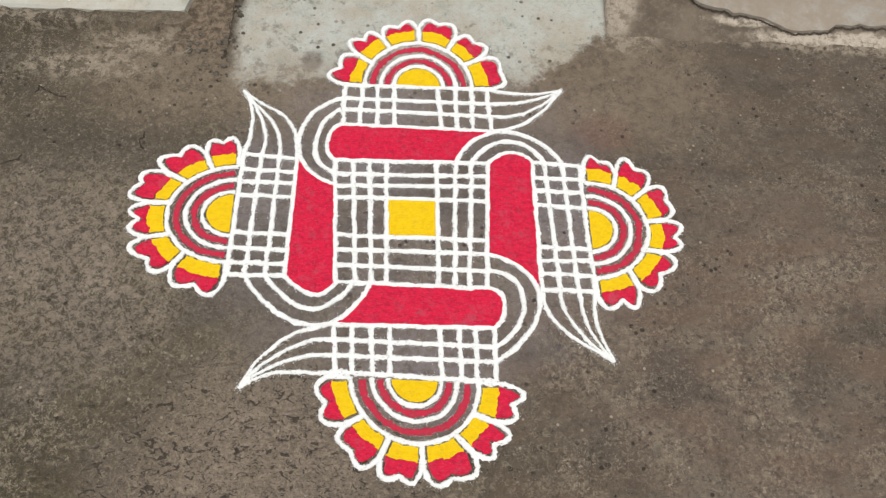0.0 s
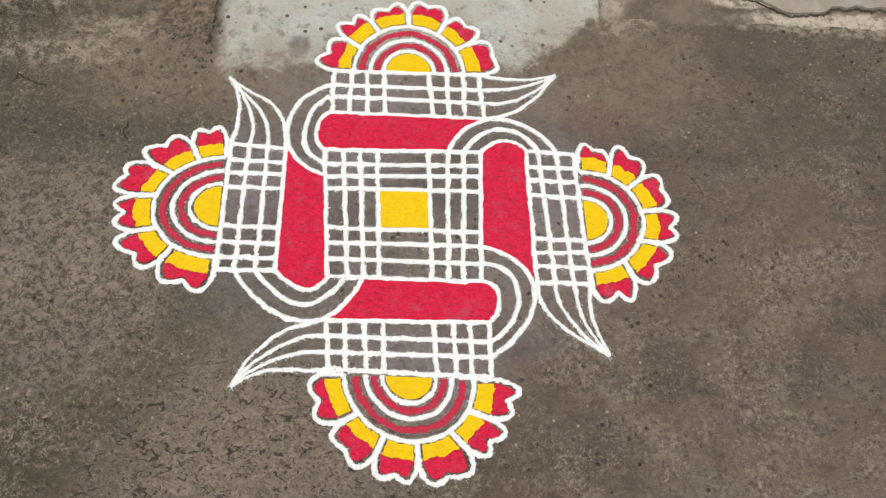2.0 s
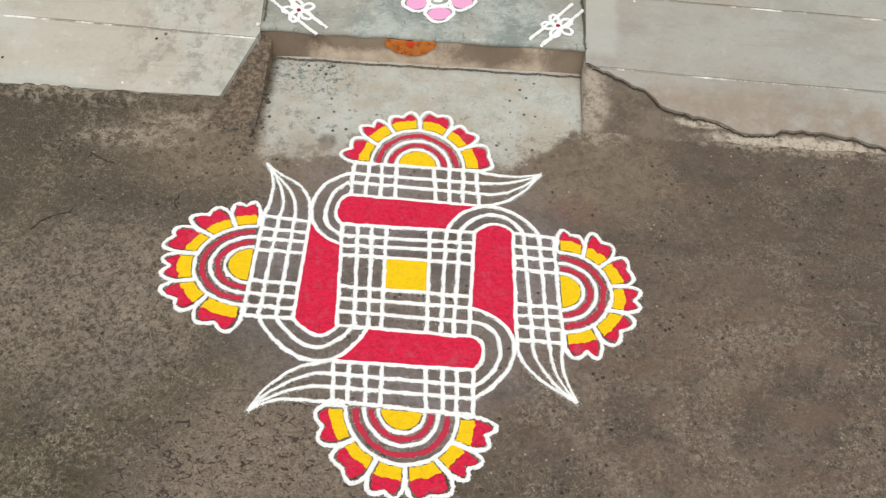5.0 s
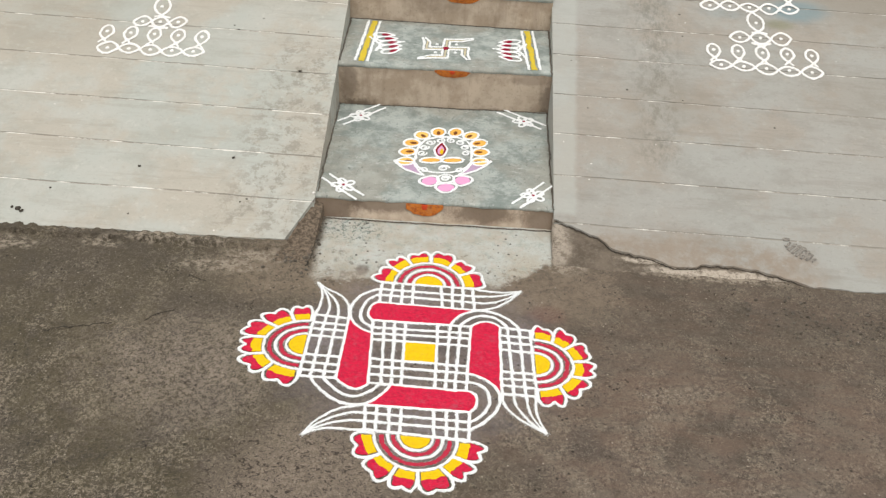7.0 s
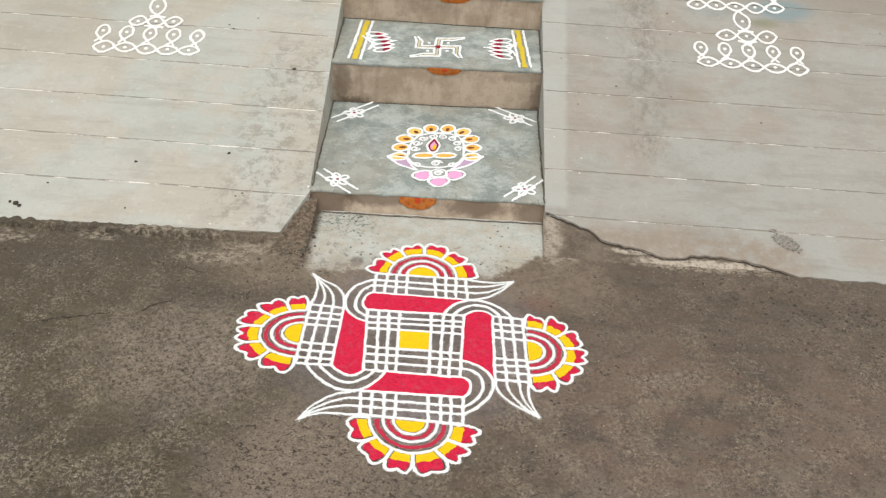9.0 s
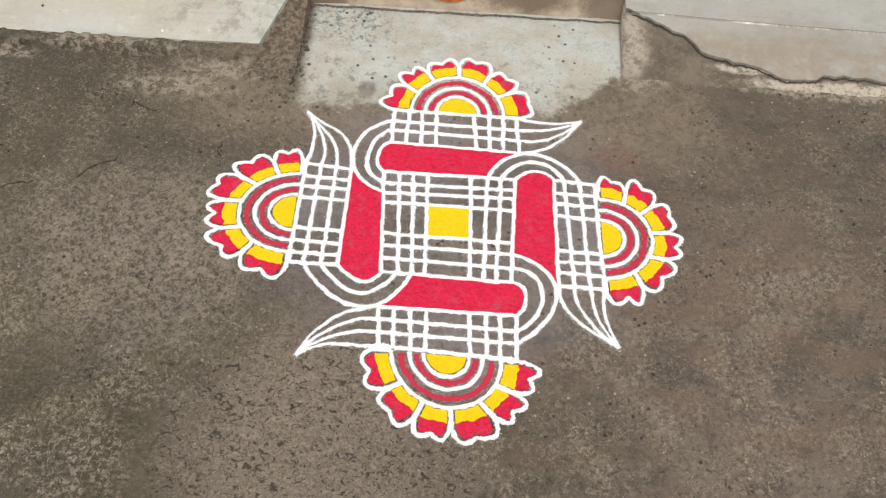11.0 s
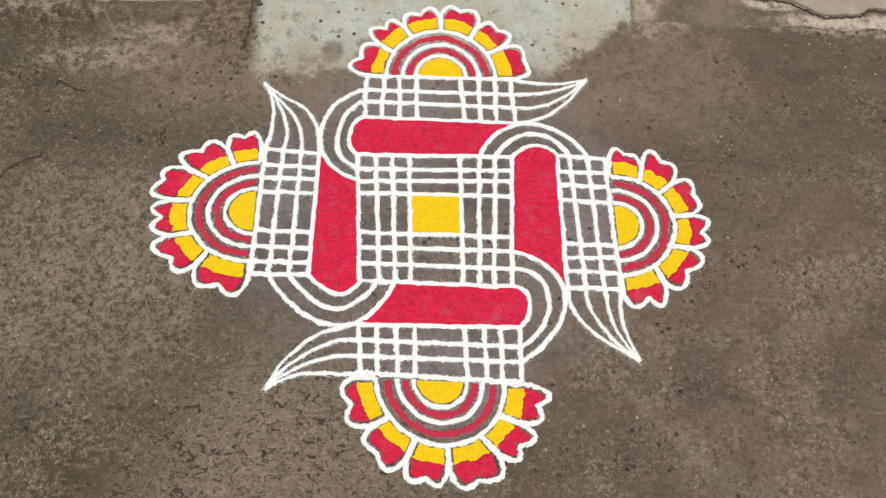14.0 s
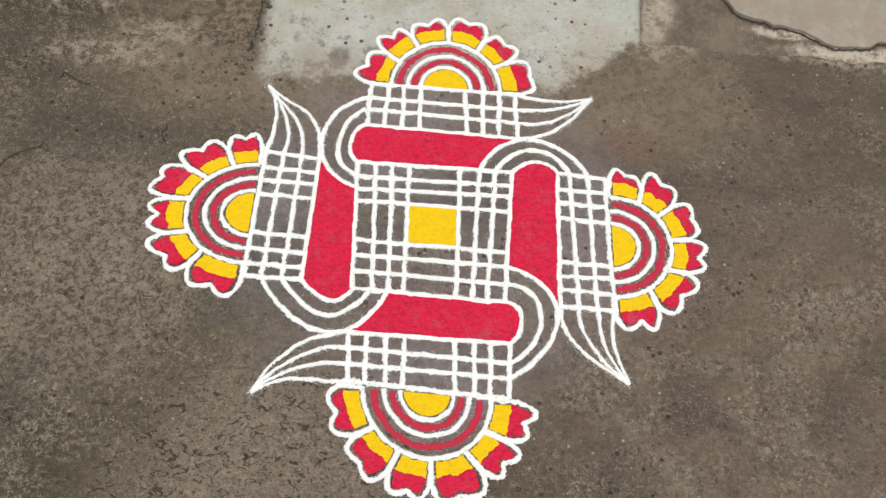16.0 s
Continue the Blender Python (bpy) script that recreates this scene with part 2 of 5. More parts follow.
def ramp_material(name, tint, warm, cool):
    """Trowelled light grey cement: clouds of stain, painted shade, trowel marks and worn spots."""
    n = Nodes(name)
    wide, mid, fine = n.noise(1.5, 5, 0.62), n.noise(6, 7, 0.7, (1, 1.6, 1)), n.noise(85, 6, 0.75)
    px, py, _ = n.axes()
    info = n.t.nodes.new("ShaderNodeObjectInfo")
    col = n.mix(n.ramp(wide, 0.36, 0.60), cool, tint)
    col = n.mix(n.math("MULTIPLY", n.ramp(n.noise(3.1, 6, 0.68), 0.46, 0.60), 0.9), col, warm)
    col = n.mix(n.math("MULTIPLY", n.ramp(mid, 0.46, 0.66), 0.45), col, tuple(c * f for c, f in zip(tint, (0.74, 0.73, 0.70))))
    col = n.mix(n.math("MULTIPLY", info.outputs["Random"], 0.16), col, tuple(c * 0.78 for c in tint))
    col = n.mix(n.math("MULTIPLY", n.ramp(fine, 0.52, 0.70), 0.35), col, tuple(c * 0.62 for c in tint))
    col = n.mix(n.math("MULTIPLY", n.ramp(n.noise(34, 6, 0.75), 0.56, 0.68), 0.35), col, tuple(min(c * 1.28, 0.7) for c in tint))
    trowel = n.ramp(n.noise(3.0, 6, 0.7, (1, 9, 1)), 0.52, 0.62)
    col = n.mix(n.math("MULTIPLY", trowel, 0.25), col, tuple(c * 0.72 for c in warm))
    streak = n.math("MULTIPLY", n.slab(0.64, 0.78, 0.85, 1.75, 0.06, 0.06, 5), n.ramp(n.noise(34, 6, 0.8, (1, 0.5, 1)), 0.44, 0.62))
    col = n.mix(n.math("MULTIPLY", streak, 0.55), col, (0.15, 0.15, 0.125))
    strip = n.slab(0.33, 0.43, 0.62, 2.6, 0.012, 0.02, 6)
    col = n.mix(n.math("MULTIPLY", strip, 0.45), col, (0.44, 0.46, 0.43))
    edge = n.math("MULTIPLY", n.slab(-0.66, -0.38, 0.40, 1.3, 0.08, 0.1, 7), n.ramp(n.noise(22, 6, 0.8), 0.48, 0.60))
    col = n.mix(n.math("MULTIPLY", edge, 0.6), col, (0.23, 0.215, 0.175))
    foot = n.math("MULTIPLY", n.slab(0.40, 1.15, 0.40, 0.56, 0.05, 0.09, 9), n.ramp(n.noise(26, 6, 0.75), 0.36, 0.6, 0.15, 0.75))
    col = n.mix(foot, col, (0.255, 0.205, 0.158))
    blue = n.math("MAXIMUM", n.spot(1.27, 1.685, 0.11, 0.055, 1.0, 0.45, 9), n.math("MULTIPLY", n.spot(0.98, 1.645, 0.08, 0.03, 1.0, 0.5, 12), 0.25))
    col = n.mix(n.math("MULTIPLY", blue, 0.6), col, (0.13, 0.27, 0.33))
    green = n.spot(1.19, 1.60, 0.05, 0.025, 1.2, 0.5, 14)
    col = n.mix(n.math("MULTIPLY", green, 0.4), col, (0.16, 0.18, 0.08))
    # stain clouds; the largest two also darken the upper corners for shade
    for x, y, rx, ry, f in ((-1.45, 1.75, 0.42, 0.30, 0.50), (-0.80, 1.62, 0.30, 0.14, 0.35), (-1.5, 1.28, 0.20, 0.16, 0.30), (1.62, 1.85, 0.40, 0.24, 0.60), (1.5, 1.25, 0.3, 0.12, 0.25), (0.75, 1.15, 0.16, 0.12, 0.30)):
        col = n.mix(n.math("MULTIPLY", n.spot(x, y, rx, ry, 1.3, 0.5, 4), f), col, tuple(c * k for c, k in zip(warm, (0.72, 0.68, 0.62))))
    flake = n.math("MULTIPLY", n.ramp(n.cells(16), 0.055, 0.040), n.ramp(n.noise(4, 3), 0.50, 0.56))
    col = n.mix(n.math("MULTIPLY", flake, 0.8), col, (0.72, 0.70, 0.66))
    pits = n.math("MULTIPLY", n.ramp(n.cells(9), 0.05, 0.035), n.ramp(n.noise(3, 2), 0.48, 0.55))
    col = n.mix(n.math("MULTIPLY", pits, 0.8), col, (0.06, 0.055, 0.045))
    return n.done(col, n.ramp(mid, 0.3, 0.7, 0.65, 0.9), ((mid, 0.005), (fine, 0.0008)))


def joint_material(name, low, high):
    """Mortar in the scored joints, white where it is clean, between the two levels of its noise."""
    n = Nodes(name)
    f = n.ramp(n.noise(9, 6, 0.75, (1, 0.4, 1)), low, high)
    col = n.mix(f, (0.27, 0.25, 0.215), (0.76, 0.74, 0.69))
    return n.done(col, 0.9, ((n.noise(120, 3), 0.001),))


def tread_material():
    """Smooth grey-green cement, washed with cow-dung water and scuffed pale."""
    n = Nodes("washed_tread_cement")
    mid, fine = n.noise(13, 7, 0.74), n.noise(95, 6, 0.75)
    col = n.mix(n.ramp(mid, 0.38, 0.62), (0.205, 0.240, 0.222), (0.390, 0.425, 0.400))
    col = n.mix(n.math("MULTIPLY", n.ramp(n.noise(4, 5, 0.65), 0.44, 0.62), 0.6), col, (0.31, 0.295, 0.25))
    scuff = n.ramp(n.noise(38, 6, 0.78, (0.6, 1.6, 1)), 0.56, 0.66)
    col = n.mix(n.math("MULTIPLY", scuff, 0.6), col, (0.52, 0.53, 0.51))
    chips = n.ramp(n.noise(48, 5, 0.8, (1.5, 0.8, 1)), 0.42, 0.34)
    col = n.mix(n.math("MULTIPLY", chips, 0.65), col, (0.11, 0.125, 0.115))
    col = n.mix(n.math("MULTIPLY", n.ramp(fine, 0.56, 0.72), 0.4), col, (0.14, 0.14, 0.12))
    return n.done(col, n.ramp(mid, 0.3, 0.7, 0.55, 0.85), ((mid, 0.004), (fine, 0.0008)))


def riser_material():
    """Brown dung-washed cement, streaked by water."""
    n = Nodes("brown_riser_wash")
    mid, run, fine = n.noise(10, 5, 0.65), n.noise(9, 5, 0.6, (3, 3, 0.5)), n.noise(90, 4, 0.7)
    col = n.mix(n.ramp(mid, 0.38, 0.62), (0.37, 0.295, 0.220), (0.50, 0.415, 0.325))
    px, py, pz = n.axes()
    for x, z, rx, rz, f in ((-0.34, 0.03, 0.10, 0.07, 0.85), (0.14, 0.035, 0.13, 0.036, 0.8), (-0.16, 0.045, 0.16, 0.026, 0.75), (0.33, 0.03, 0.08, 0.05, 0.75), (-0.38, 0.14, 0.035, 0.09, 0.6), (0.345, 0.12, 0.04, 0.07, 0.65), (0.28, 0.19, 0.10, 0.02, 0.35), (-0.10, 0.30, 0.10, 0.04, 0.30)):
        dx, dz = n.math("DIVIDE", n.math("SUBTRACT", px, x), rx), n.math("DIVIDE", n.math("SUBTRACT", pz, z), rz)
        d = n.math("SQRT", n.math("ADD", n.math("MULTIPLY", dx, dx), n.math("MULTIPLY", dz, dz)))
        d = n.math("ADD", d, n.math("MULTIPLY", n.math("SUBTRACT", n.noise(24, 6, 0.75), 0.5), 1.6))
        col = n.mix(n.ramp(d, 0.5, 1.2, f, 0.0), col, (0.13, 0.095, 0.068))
    col = n.mix(n.math("MULTIPLY", n.ramp(run, 0.50, 0.70), 0.35), col, (0.20, 0.145, 0.10))
    col = n.mix(n.math("MULTIPLY", n.ramp(fine, 0.55, 0.75), 0.4), col, (0.13, 0.10, 0.08))
    return n.done(col, 0.85, ((mid, 0.003), (fine, 0.0008)))


def powder_material(name, main, other, amount=0.5, holes=0.0, patches=None):
    """Loose rangoli powder: grainy, matt, uneven in thickness."""
    n = Nodes(name)
    grain, mid, patch = n.noise(420, 3, 0.7), n.noise(85, 6, 0.82, (1, 1.7, 1), None, 0.5), n.noise(22, 4, 0.6)
    col = n.mix(n.math("MULTIPLY", n.ramp(mid, 0.46, 0.60), amount), main, other)
    col = n.mix(n.math("MULTIPLY", n.ramp(grain, 0.5, 0.72), 0.5 * amount), col, other)
    bright = tuple(min(0.9, 0.9 * c + 0.06) for c in main)
    col = n.mix(n.math("MULTIPLY", n.ramp(n.noise(190, 4, 0.8, (1, 1.8, 1)), 0.54, 0.62), 0.42), col, bright)
    if patches:
        thin = n.math("MULTIPLY", n.ramp(n.noise(34, 6, 0.8, None, None, 0.4), 0.50, 0.62), n.ramp(n.noise(11, 3), 0.4, 0.6, 0.35, 1.0))
        col = n.mix(n.math("MULTIPLY", thin, 0.5), col, patches)
    if holes:
        col = n.mix(n.math("MULTIPLY", n.math("MULTIPLY", n.ramp(n.noise(240, 4, 0.75), 0.57, 0.67), n.ramp(patch, 0.4, 0.6, 0.3, 1)), holes), col, (0.13, 0.105, 0.09))
    return n.done(col, 1.0, ((mid, 0.0016), (grain, 0.0007)))


def plain_material(name, a, b, scale=20.0, rough=0.85):
    n = Nodes(name)
    f = n.noise(scale, 5, 0.7)
    return n.done(n.mix(n.ramp(f, 0.35, 0.65), a, b), rough, ((f, 0.002),))


GROUND, APRON = ground_material(), apron_material()
RAMP_L, RAMP_R = ramp_material("grey_cement_slope", (0.445, 0.447, 0.405), (0.425, 0.395, 0.335), (0.405, 0.430, 0.395)), ramp_material("buff_cement_slope", (0.340, 0.330, 0.300), (0.325, 0.295, 0.252), (0.345, 0.348, 0.322))
JOINT_W, JOINT_E = joint_material("pale_joint_mortar", 0.44, 0.60), joint_material("worn_joint_mortar", 0.46, 0.67)
TREAD, RISER = tread_material(), riser_material()
WHITE = powder_material("white_powder", (0.88, 0.90, 0.90), (0.74, 0.76, 0.77), 0.5, 0.55)
THIN_WHITE = powder_material("thin_white_powder", (0.88, 0.87, 0.85), (0.70, 0.69, 0.66), 0.5, 0.2)
RED = powder_material("crimson_powder", (0.64, 0.012, 0.055), (0.42, 0.010, 0.042), 0.95, 0.42, (0.42, 0.085, 0.125))
YELLOW = powder_material("yellow_powder", (0.82, 0.55, 0.004), (0.70, 0.42, 0.005), 0.6, 0.2)
MAROON = powder_material("dull_crimson_powder", (0.54, 0.022, 0.060), (0.33, 0.045, 0.065), 0.8, 0.45)
PINK = powder_material("pink_powder", (0.80, 0.36, 0.62), (0.70, 0.42, 0.58), 0.5)
PURPLE = powder_material("mauve_powder", (0.50, 0.34, 0.50), (0.38, 0.30, 0.38), 0.6)
ORANGE = powder_material("orange_powder", (0.84, 0.47, 0.10), (0.66, 0.33, 0.05), 0.6)
BROWN = powder_material("brown_powder", (0.20, 0.065, 0.015), (0.12, 0.045, 0.02), 0.5)
DEEP_RED = powder_material("deep_red_powder", (0.30, 0.008, 0.035), (0.20, 0.012, 0.03), 0.6)
UMBER = plain_material("dark_umber_dot", (0.05, 0.022, 0.015), (0.09, 0.035, 0.02), 90)
# silt colour, also used for the contact shade drawn on the steps
SEAM = plain_material("grey_brown_silt_and_shade", (0.075, 0.064, 0.05), (0.16, 0.14, 0.115), 80)
VERMILION = powder_material("vermilion_paste", (0.55, 0.05, 0.015), (0.40, 0.08, 0.02), 0.6)
TURMERIC = powder_material("turmeric_paste", (0.50, 0.155, 0.024), (0.27, 0.070, 0.018), 0.95, 0.0, (0.34, 0.17, 0.07))
DIRT = plain_material("dark_dirt", (0.03, 0.026, 0.02), (0.065, 0.055, 0.043), 60)
WALL = plain_material("limewashed_wall", (0.55, 0.52, 0.46), (0.46, 0.43, 0.38), 3)
EARTH = plain_material("brown_earth", (0.070, 0.055, 0.040), (0.205, 0.160, 0.118), 85, 0.95)
STONE = plain_material("grit_stone", (0.20, 0.175, 0.145), (0.36, 0.32, 0.27), 40)
PALE_STONE = plain_material("pale_stone", (0.6, 0.58, 0.54), (0.75, 0.73, 0.7), 40)


# ---- building helpers ----
def make(name, verts, faces, material, parent=None, label="", smooth=False):
    me = bpy.data.meshes.new(name)
    me.from_pydata([tuple(v) for v in verts], [], faces)
    me.materials.append(material)
    if smooth:
        me.polygons.foreach_set("use_smooth", [True] * len(me.polygons))
    me.update()
    ob = new(name, me)
    ob.parent = parent
    if label:
        tagged(ob, label)
    return ob


def part(name, bm, material, parent, label=""):
    bmesh.ops.recalc_face_normals(bm, faces=bm.faces)
    me = bpy.data.meshes.new(name)
    bm.to_mesh(me)
    bm.free()
    me.materials.append(material)
    ob = new(name, me)
    ob.parent = parent
    if label:
        tagged(ob, label)
    return ob


def thing(name, label, category, x=0.0, y=0.0, z=0.0, group=""):
    return tagged(new(name), label, category, group)


def lerp(a, b, f):
    return (a[0] + (b[0] - a[0]) * f, a[1] + (b[1] - a[1]) * f)


def unit(a, b):
    d = math.hypot(b[0] - a[0], b[1] - a[1]) or 1.0
    return ((b[0] - a[0]) / d, (b[1] - a[1]) / d)


def bezier(p0, p1, p2, p3, steps=24):
    out = []
    for k in range(steps + 1):
        t = k / steps
        a, b, c, d = (1 - t) ** 3, 3 * t * (1 - t) ** 2, 3 * t * t * (1 - t), t ** 3
        out.append((a * p0[0] + b * p1[0] + c * p2[0] + d * p3[0], a * p0[1] + b * p1[1] + c * p2[1] + d * p3[1]))
    return out


def ellipse(x, y, rx, ry, a0=0.0, a1=360.0, steps=28, turn=0.0):
    c, s = math.cos(radians(turn)), math.sin(radians(turn))
    out = []
    for k in range(steps + 1):
        a = radians(a0 + (a1 - a0) * k / steps)
        u, v = rx * math.cos(a), ry * math.sin(a)
        out.append((x + c * u - s * v, y + s * u + c * v))
    return out


def spaced(pts, step):
    """The same way with corners kept, cut into even short steps."""
    out = [pts[0]]
    for a, b in zip(pts, pts[1:]):
        k = max(1, round(math.hypot(b[0] - a[0], b[1] - a[1]) / step))
        out += [lerp(a, b, (j + 1) / k) for j in range(k)]
    return out


class Pen:
    """Collects powder strokes and fills on a surface; surface(x, y) is its height."""

    strokes, trail = 0, []

    def __init__(self, surface, rough=1.0, x0=0.0, rise=0.0):
        self.surface, self.rough, self.verts, self.faces = surface, rough, [], []
        self.x0, self.rise = x0, rise

    def laid(self, pts):
        return [(x, y + self.rise * (x - self.x0)) for x, y in pts]

    def line(self, pts, width, height=0.0022, base=0.0006, taper=False):
        Pen.strokes += 1
        pts = self.laid(pts)
        Pen.trail += [(p, width, self.surface) for p in spaced(pts, 0.002)]
        pts = spaced(pts, max(0.0017, width * 0.2))
        lift = base + (Pen.strokes % 9) * 0.00006
        first, n = len(self.verts), len(pts)
        seed = Pen.strokes * 3.7
        for k, (x, y) in enumerate(pts):
            a, b = pts[max(k - 1, 0)], pts[min(k + 1, n - 1)]
            dx, dy = unit(a, b)
            f = k / max(n - 1, 1)
            w = width / 2 * (0.96 + 0.34 * noise.noise((k * 0.11, seed, 0)))
            if taper:
                w *= 1 - 0.45 * f
            off = 0.20 * width * noise.noise((k * 0.07, seed, 5))
            rag = [self.rough * width * (0.16 * noise.noise((k * 0.33, seed, 9 + s)) + 0.30 * noise.noise((k * 0.93, seed, 60 + s))) for s in (0, 40)]
            h = height * (0.8 + 0.5 * noise.noise((k * 0.4, seed, 3)))
            for o, z in ((-w - rag[0], -0.0004), (-w * 0.62, h), (w * 0.62, h), (w + rag[1], -0.0004)):
                px, py = x - dy * (o + off), y + dx * (o + off)
                self.verts.append((px, py, self.surface(px, py) + lift + z))
        for k in range(n - 1):
            i = first + 4 * k
            for j in range(3):
                self.faces.append((i + j, i + j + 1, i + j + 5, i + j + 4))
        e = first + 4 * (n - 1)
        self.faces += [(first + 3, first + 2, first + 1, first), (e, e + 1, e + 2, e + 3)]
        return self

    def fill(self, poly, base=0.0012, ragged=0.0012):
        Pen.strokes += 1
        poly = self.laid(poly)
        poly = spaced(poly + [poly[0]], 0.0035)[:-1]
        area = sum(a[0] * b[1] - b[0] * a[1] for a, b in zip(poly, poly[1:] + poly[:1]))
        if area < 0:
            poly.reverse()
        first, n, seed = len(self.verts), len(poly), Pen.strokes * 1.9
        lift = base + (Pen.strokes % 7) * 0.00005
        for rim in (0, 1):
            for k, (x, y) in enumerate(poly):
                x += ragged * noise.noise((k * 0.8, seed, 1))
                y += ragged * noise.noise((k * 0.8, seed, 7))
                self.verts.append((x, y, self.surface(x, y) + (lift if rim else -0.0006)))
        self.faces.append(tuple(first + n + k for k in range(n)))
        for k in range(n):
            j = (k + 1) % n
            self.faces.append((first + k, first + j, first + n + j, first + n + k))
        return self

    def dot(self, x, y, r, height=0.002):
        return self.fill(ellipse(x, y, r, r, 0, 330, 9), height, r * 0.3)

    def done(self, name, material, parent=None, label=""):
        return make(name, self.verts, self.faces, material, parent, label)


def askew_pen(surface, x0, rise):
    """A pen for a drawing whose level lines rise to one side: x0 is its middle, rise metres a metre."""
    return Pen(surface, 1.0, x0, rise)


def box_mesh(name, corners, z0, z1, material, parent=None, label="", bevel=0.006, wobble=0.0):
    """An upright prism over a plan, with softened edges."""
    bm = bmesh.new()
    low = [bm.verts.new((x, y, z0)) for x, y in corners]
    high = [bm.verts.new((x, y, z1)) for x, y in corners]
    n = len(corners)
    bm.faces.new(high)
    bm.faces.new(low[::-1])
    for k in range(n):
        bm.faces.new((low[k], low[(k + 1) % n], high[(k + 1) % n], high[k]))
    bmesh.ops.bevel(bm, geom=list(bm.edges), offset=bevel, segments=2, affect="EDGES", profile=0.5)
    return part(name, bm, material, parent, label)


# ---- the setting: ground, slopes, steps ----
def flat(x, y):
    return 0.0


def slope_west(x, y):
    return 0.27 * (y - 0.35)


def slope_east(x, y):
    return 0.27 * (y - 0.41)


def edge_west(y):
    return -0.392 - 0.040 * (y - 0.6)


def edge_east(y):
    return 0.360 - 0.022 * (y - 0.6)


def build_ground():
    xs = [-400, -60, -12, -5, -2.6] + [-2.4 + 0.06 * k for k in range(81)] + [2.6, 5, 12, 60, 400]
    ys = [-400, -60, -12, -5, -2.8] + [-2.6 + 0.06 * k for k in range(65)] + [1.5, 3, 6, 12, 60, 400]
    verts = []
    for y in ys:
        for x in xs:
            near = max(0.0, 1 - max(abs(x), abs(y)) / 2.4)
            z = -0.0012 * near * (1 + noise.noise((x * 3.1, y * 3.1, 0.5)))
            verts.append((x, y, z))
    w = len(xs)
    faces = [(j * w + i, j * w + i + 1, (j + 1) * w + i + 1, (j + 1) * w + i) for j in range(len(ys) - 1) for i in range(w - 1)]
    g = make("ground", verts, faces, GROUND, smooth=True)
    tagged(g, "dark worn cement yard floor with damp stains and grit", "ground", kind="structure")


def east_foot(x):
    """The broken lower edge of the eastern slope: it climbs to the steps where the facing has come off."""
    knots = ((0.36, 0.600), (0.42, 0.580), (0.49, 0.548), (0.54, 0.502), (0.61, 0.487), (0.71, 0.468), (0.76, 0.455), (0.82, 0.474), (0.90, 0.476), (0.98, 0.466), (1.06, 0.452), (1.12, 0.425), (1.17, 0.424), (1.4, 0.428), (4.0, 0.428))
    for (a, ya), (b, yb) in zip(knots, knots[1:]):
        if x <= b:
            y = ya + (yb - ya) * max(0.0, (x - a) / (b - a))
            return y + 0.008 * noise.noise((x * 22, 0.3, 0)) + 0.005 * noise.noise((x * 61, 2.3, 0)) + 0.003 * noise.noise((x * 150, 5.3, 0))
    return 0.428


def west_foot(x):
    y = 0.424 + 0.030 * (x + 0.44)
    if x > -0.455:
        y = 0.424 + (x + 0.455) * 2.6
    return min(y, 0.60) + 0.003 * noise.noise((x * 26, 7.3, 0))


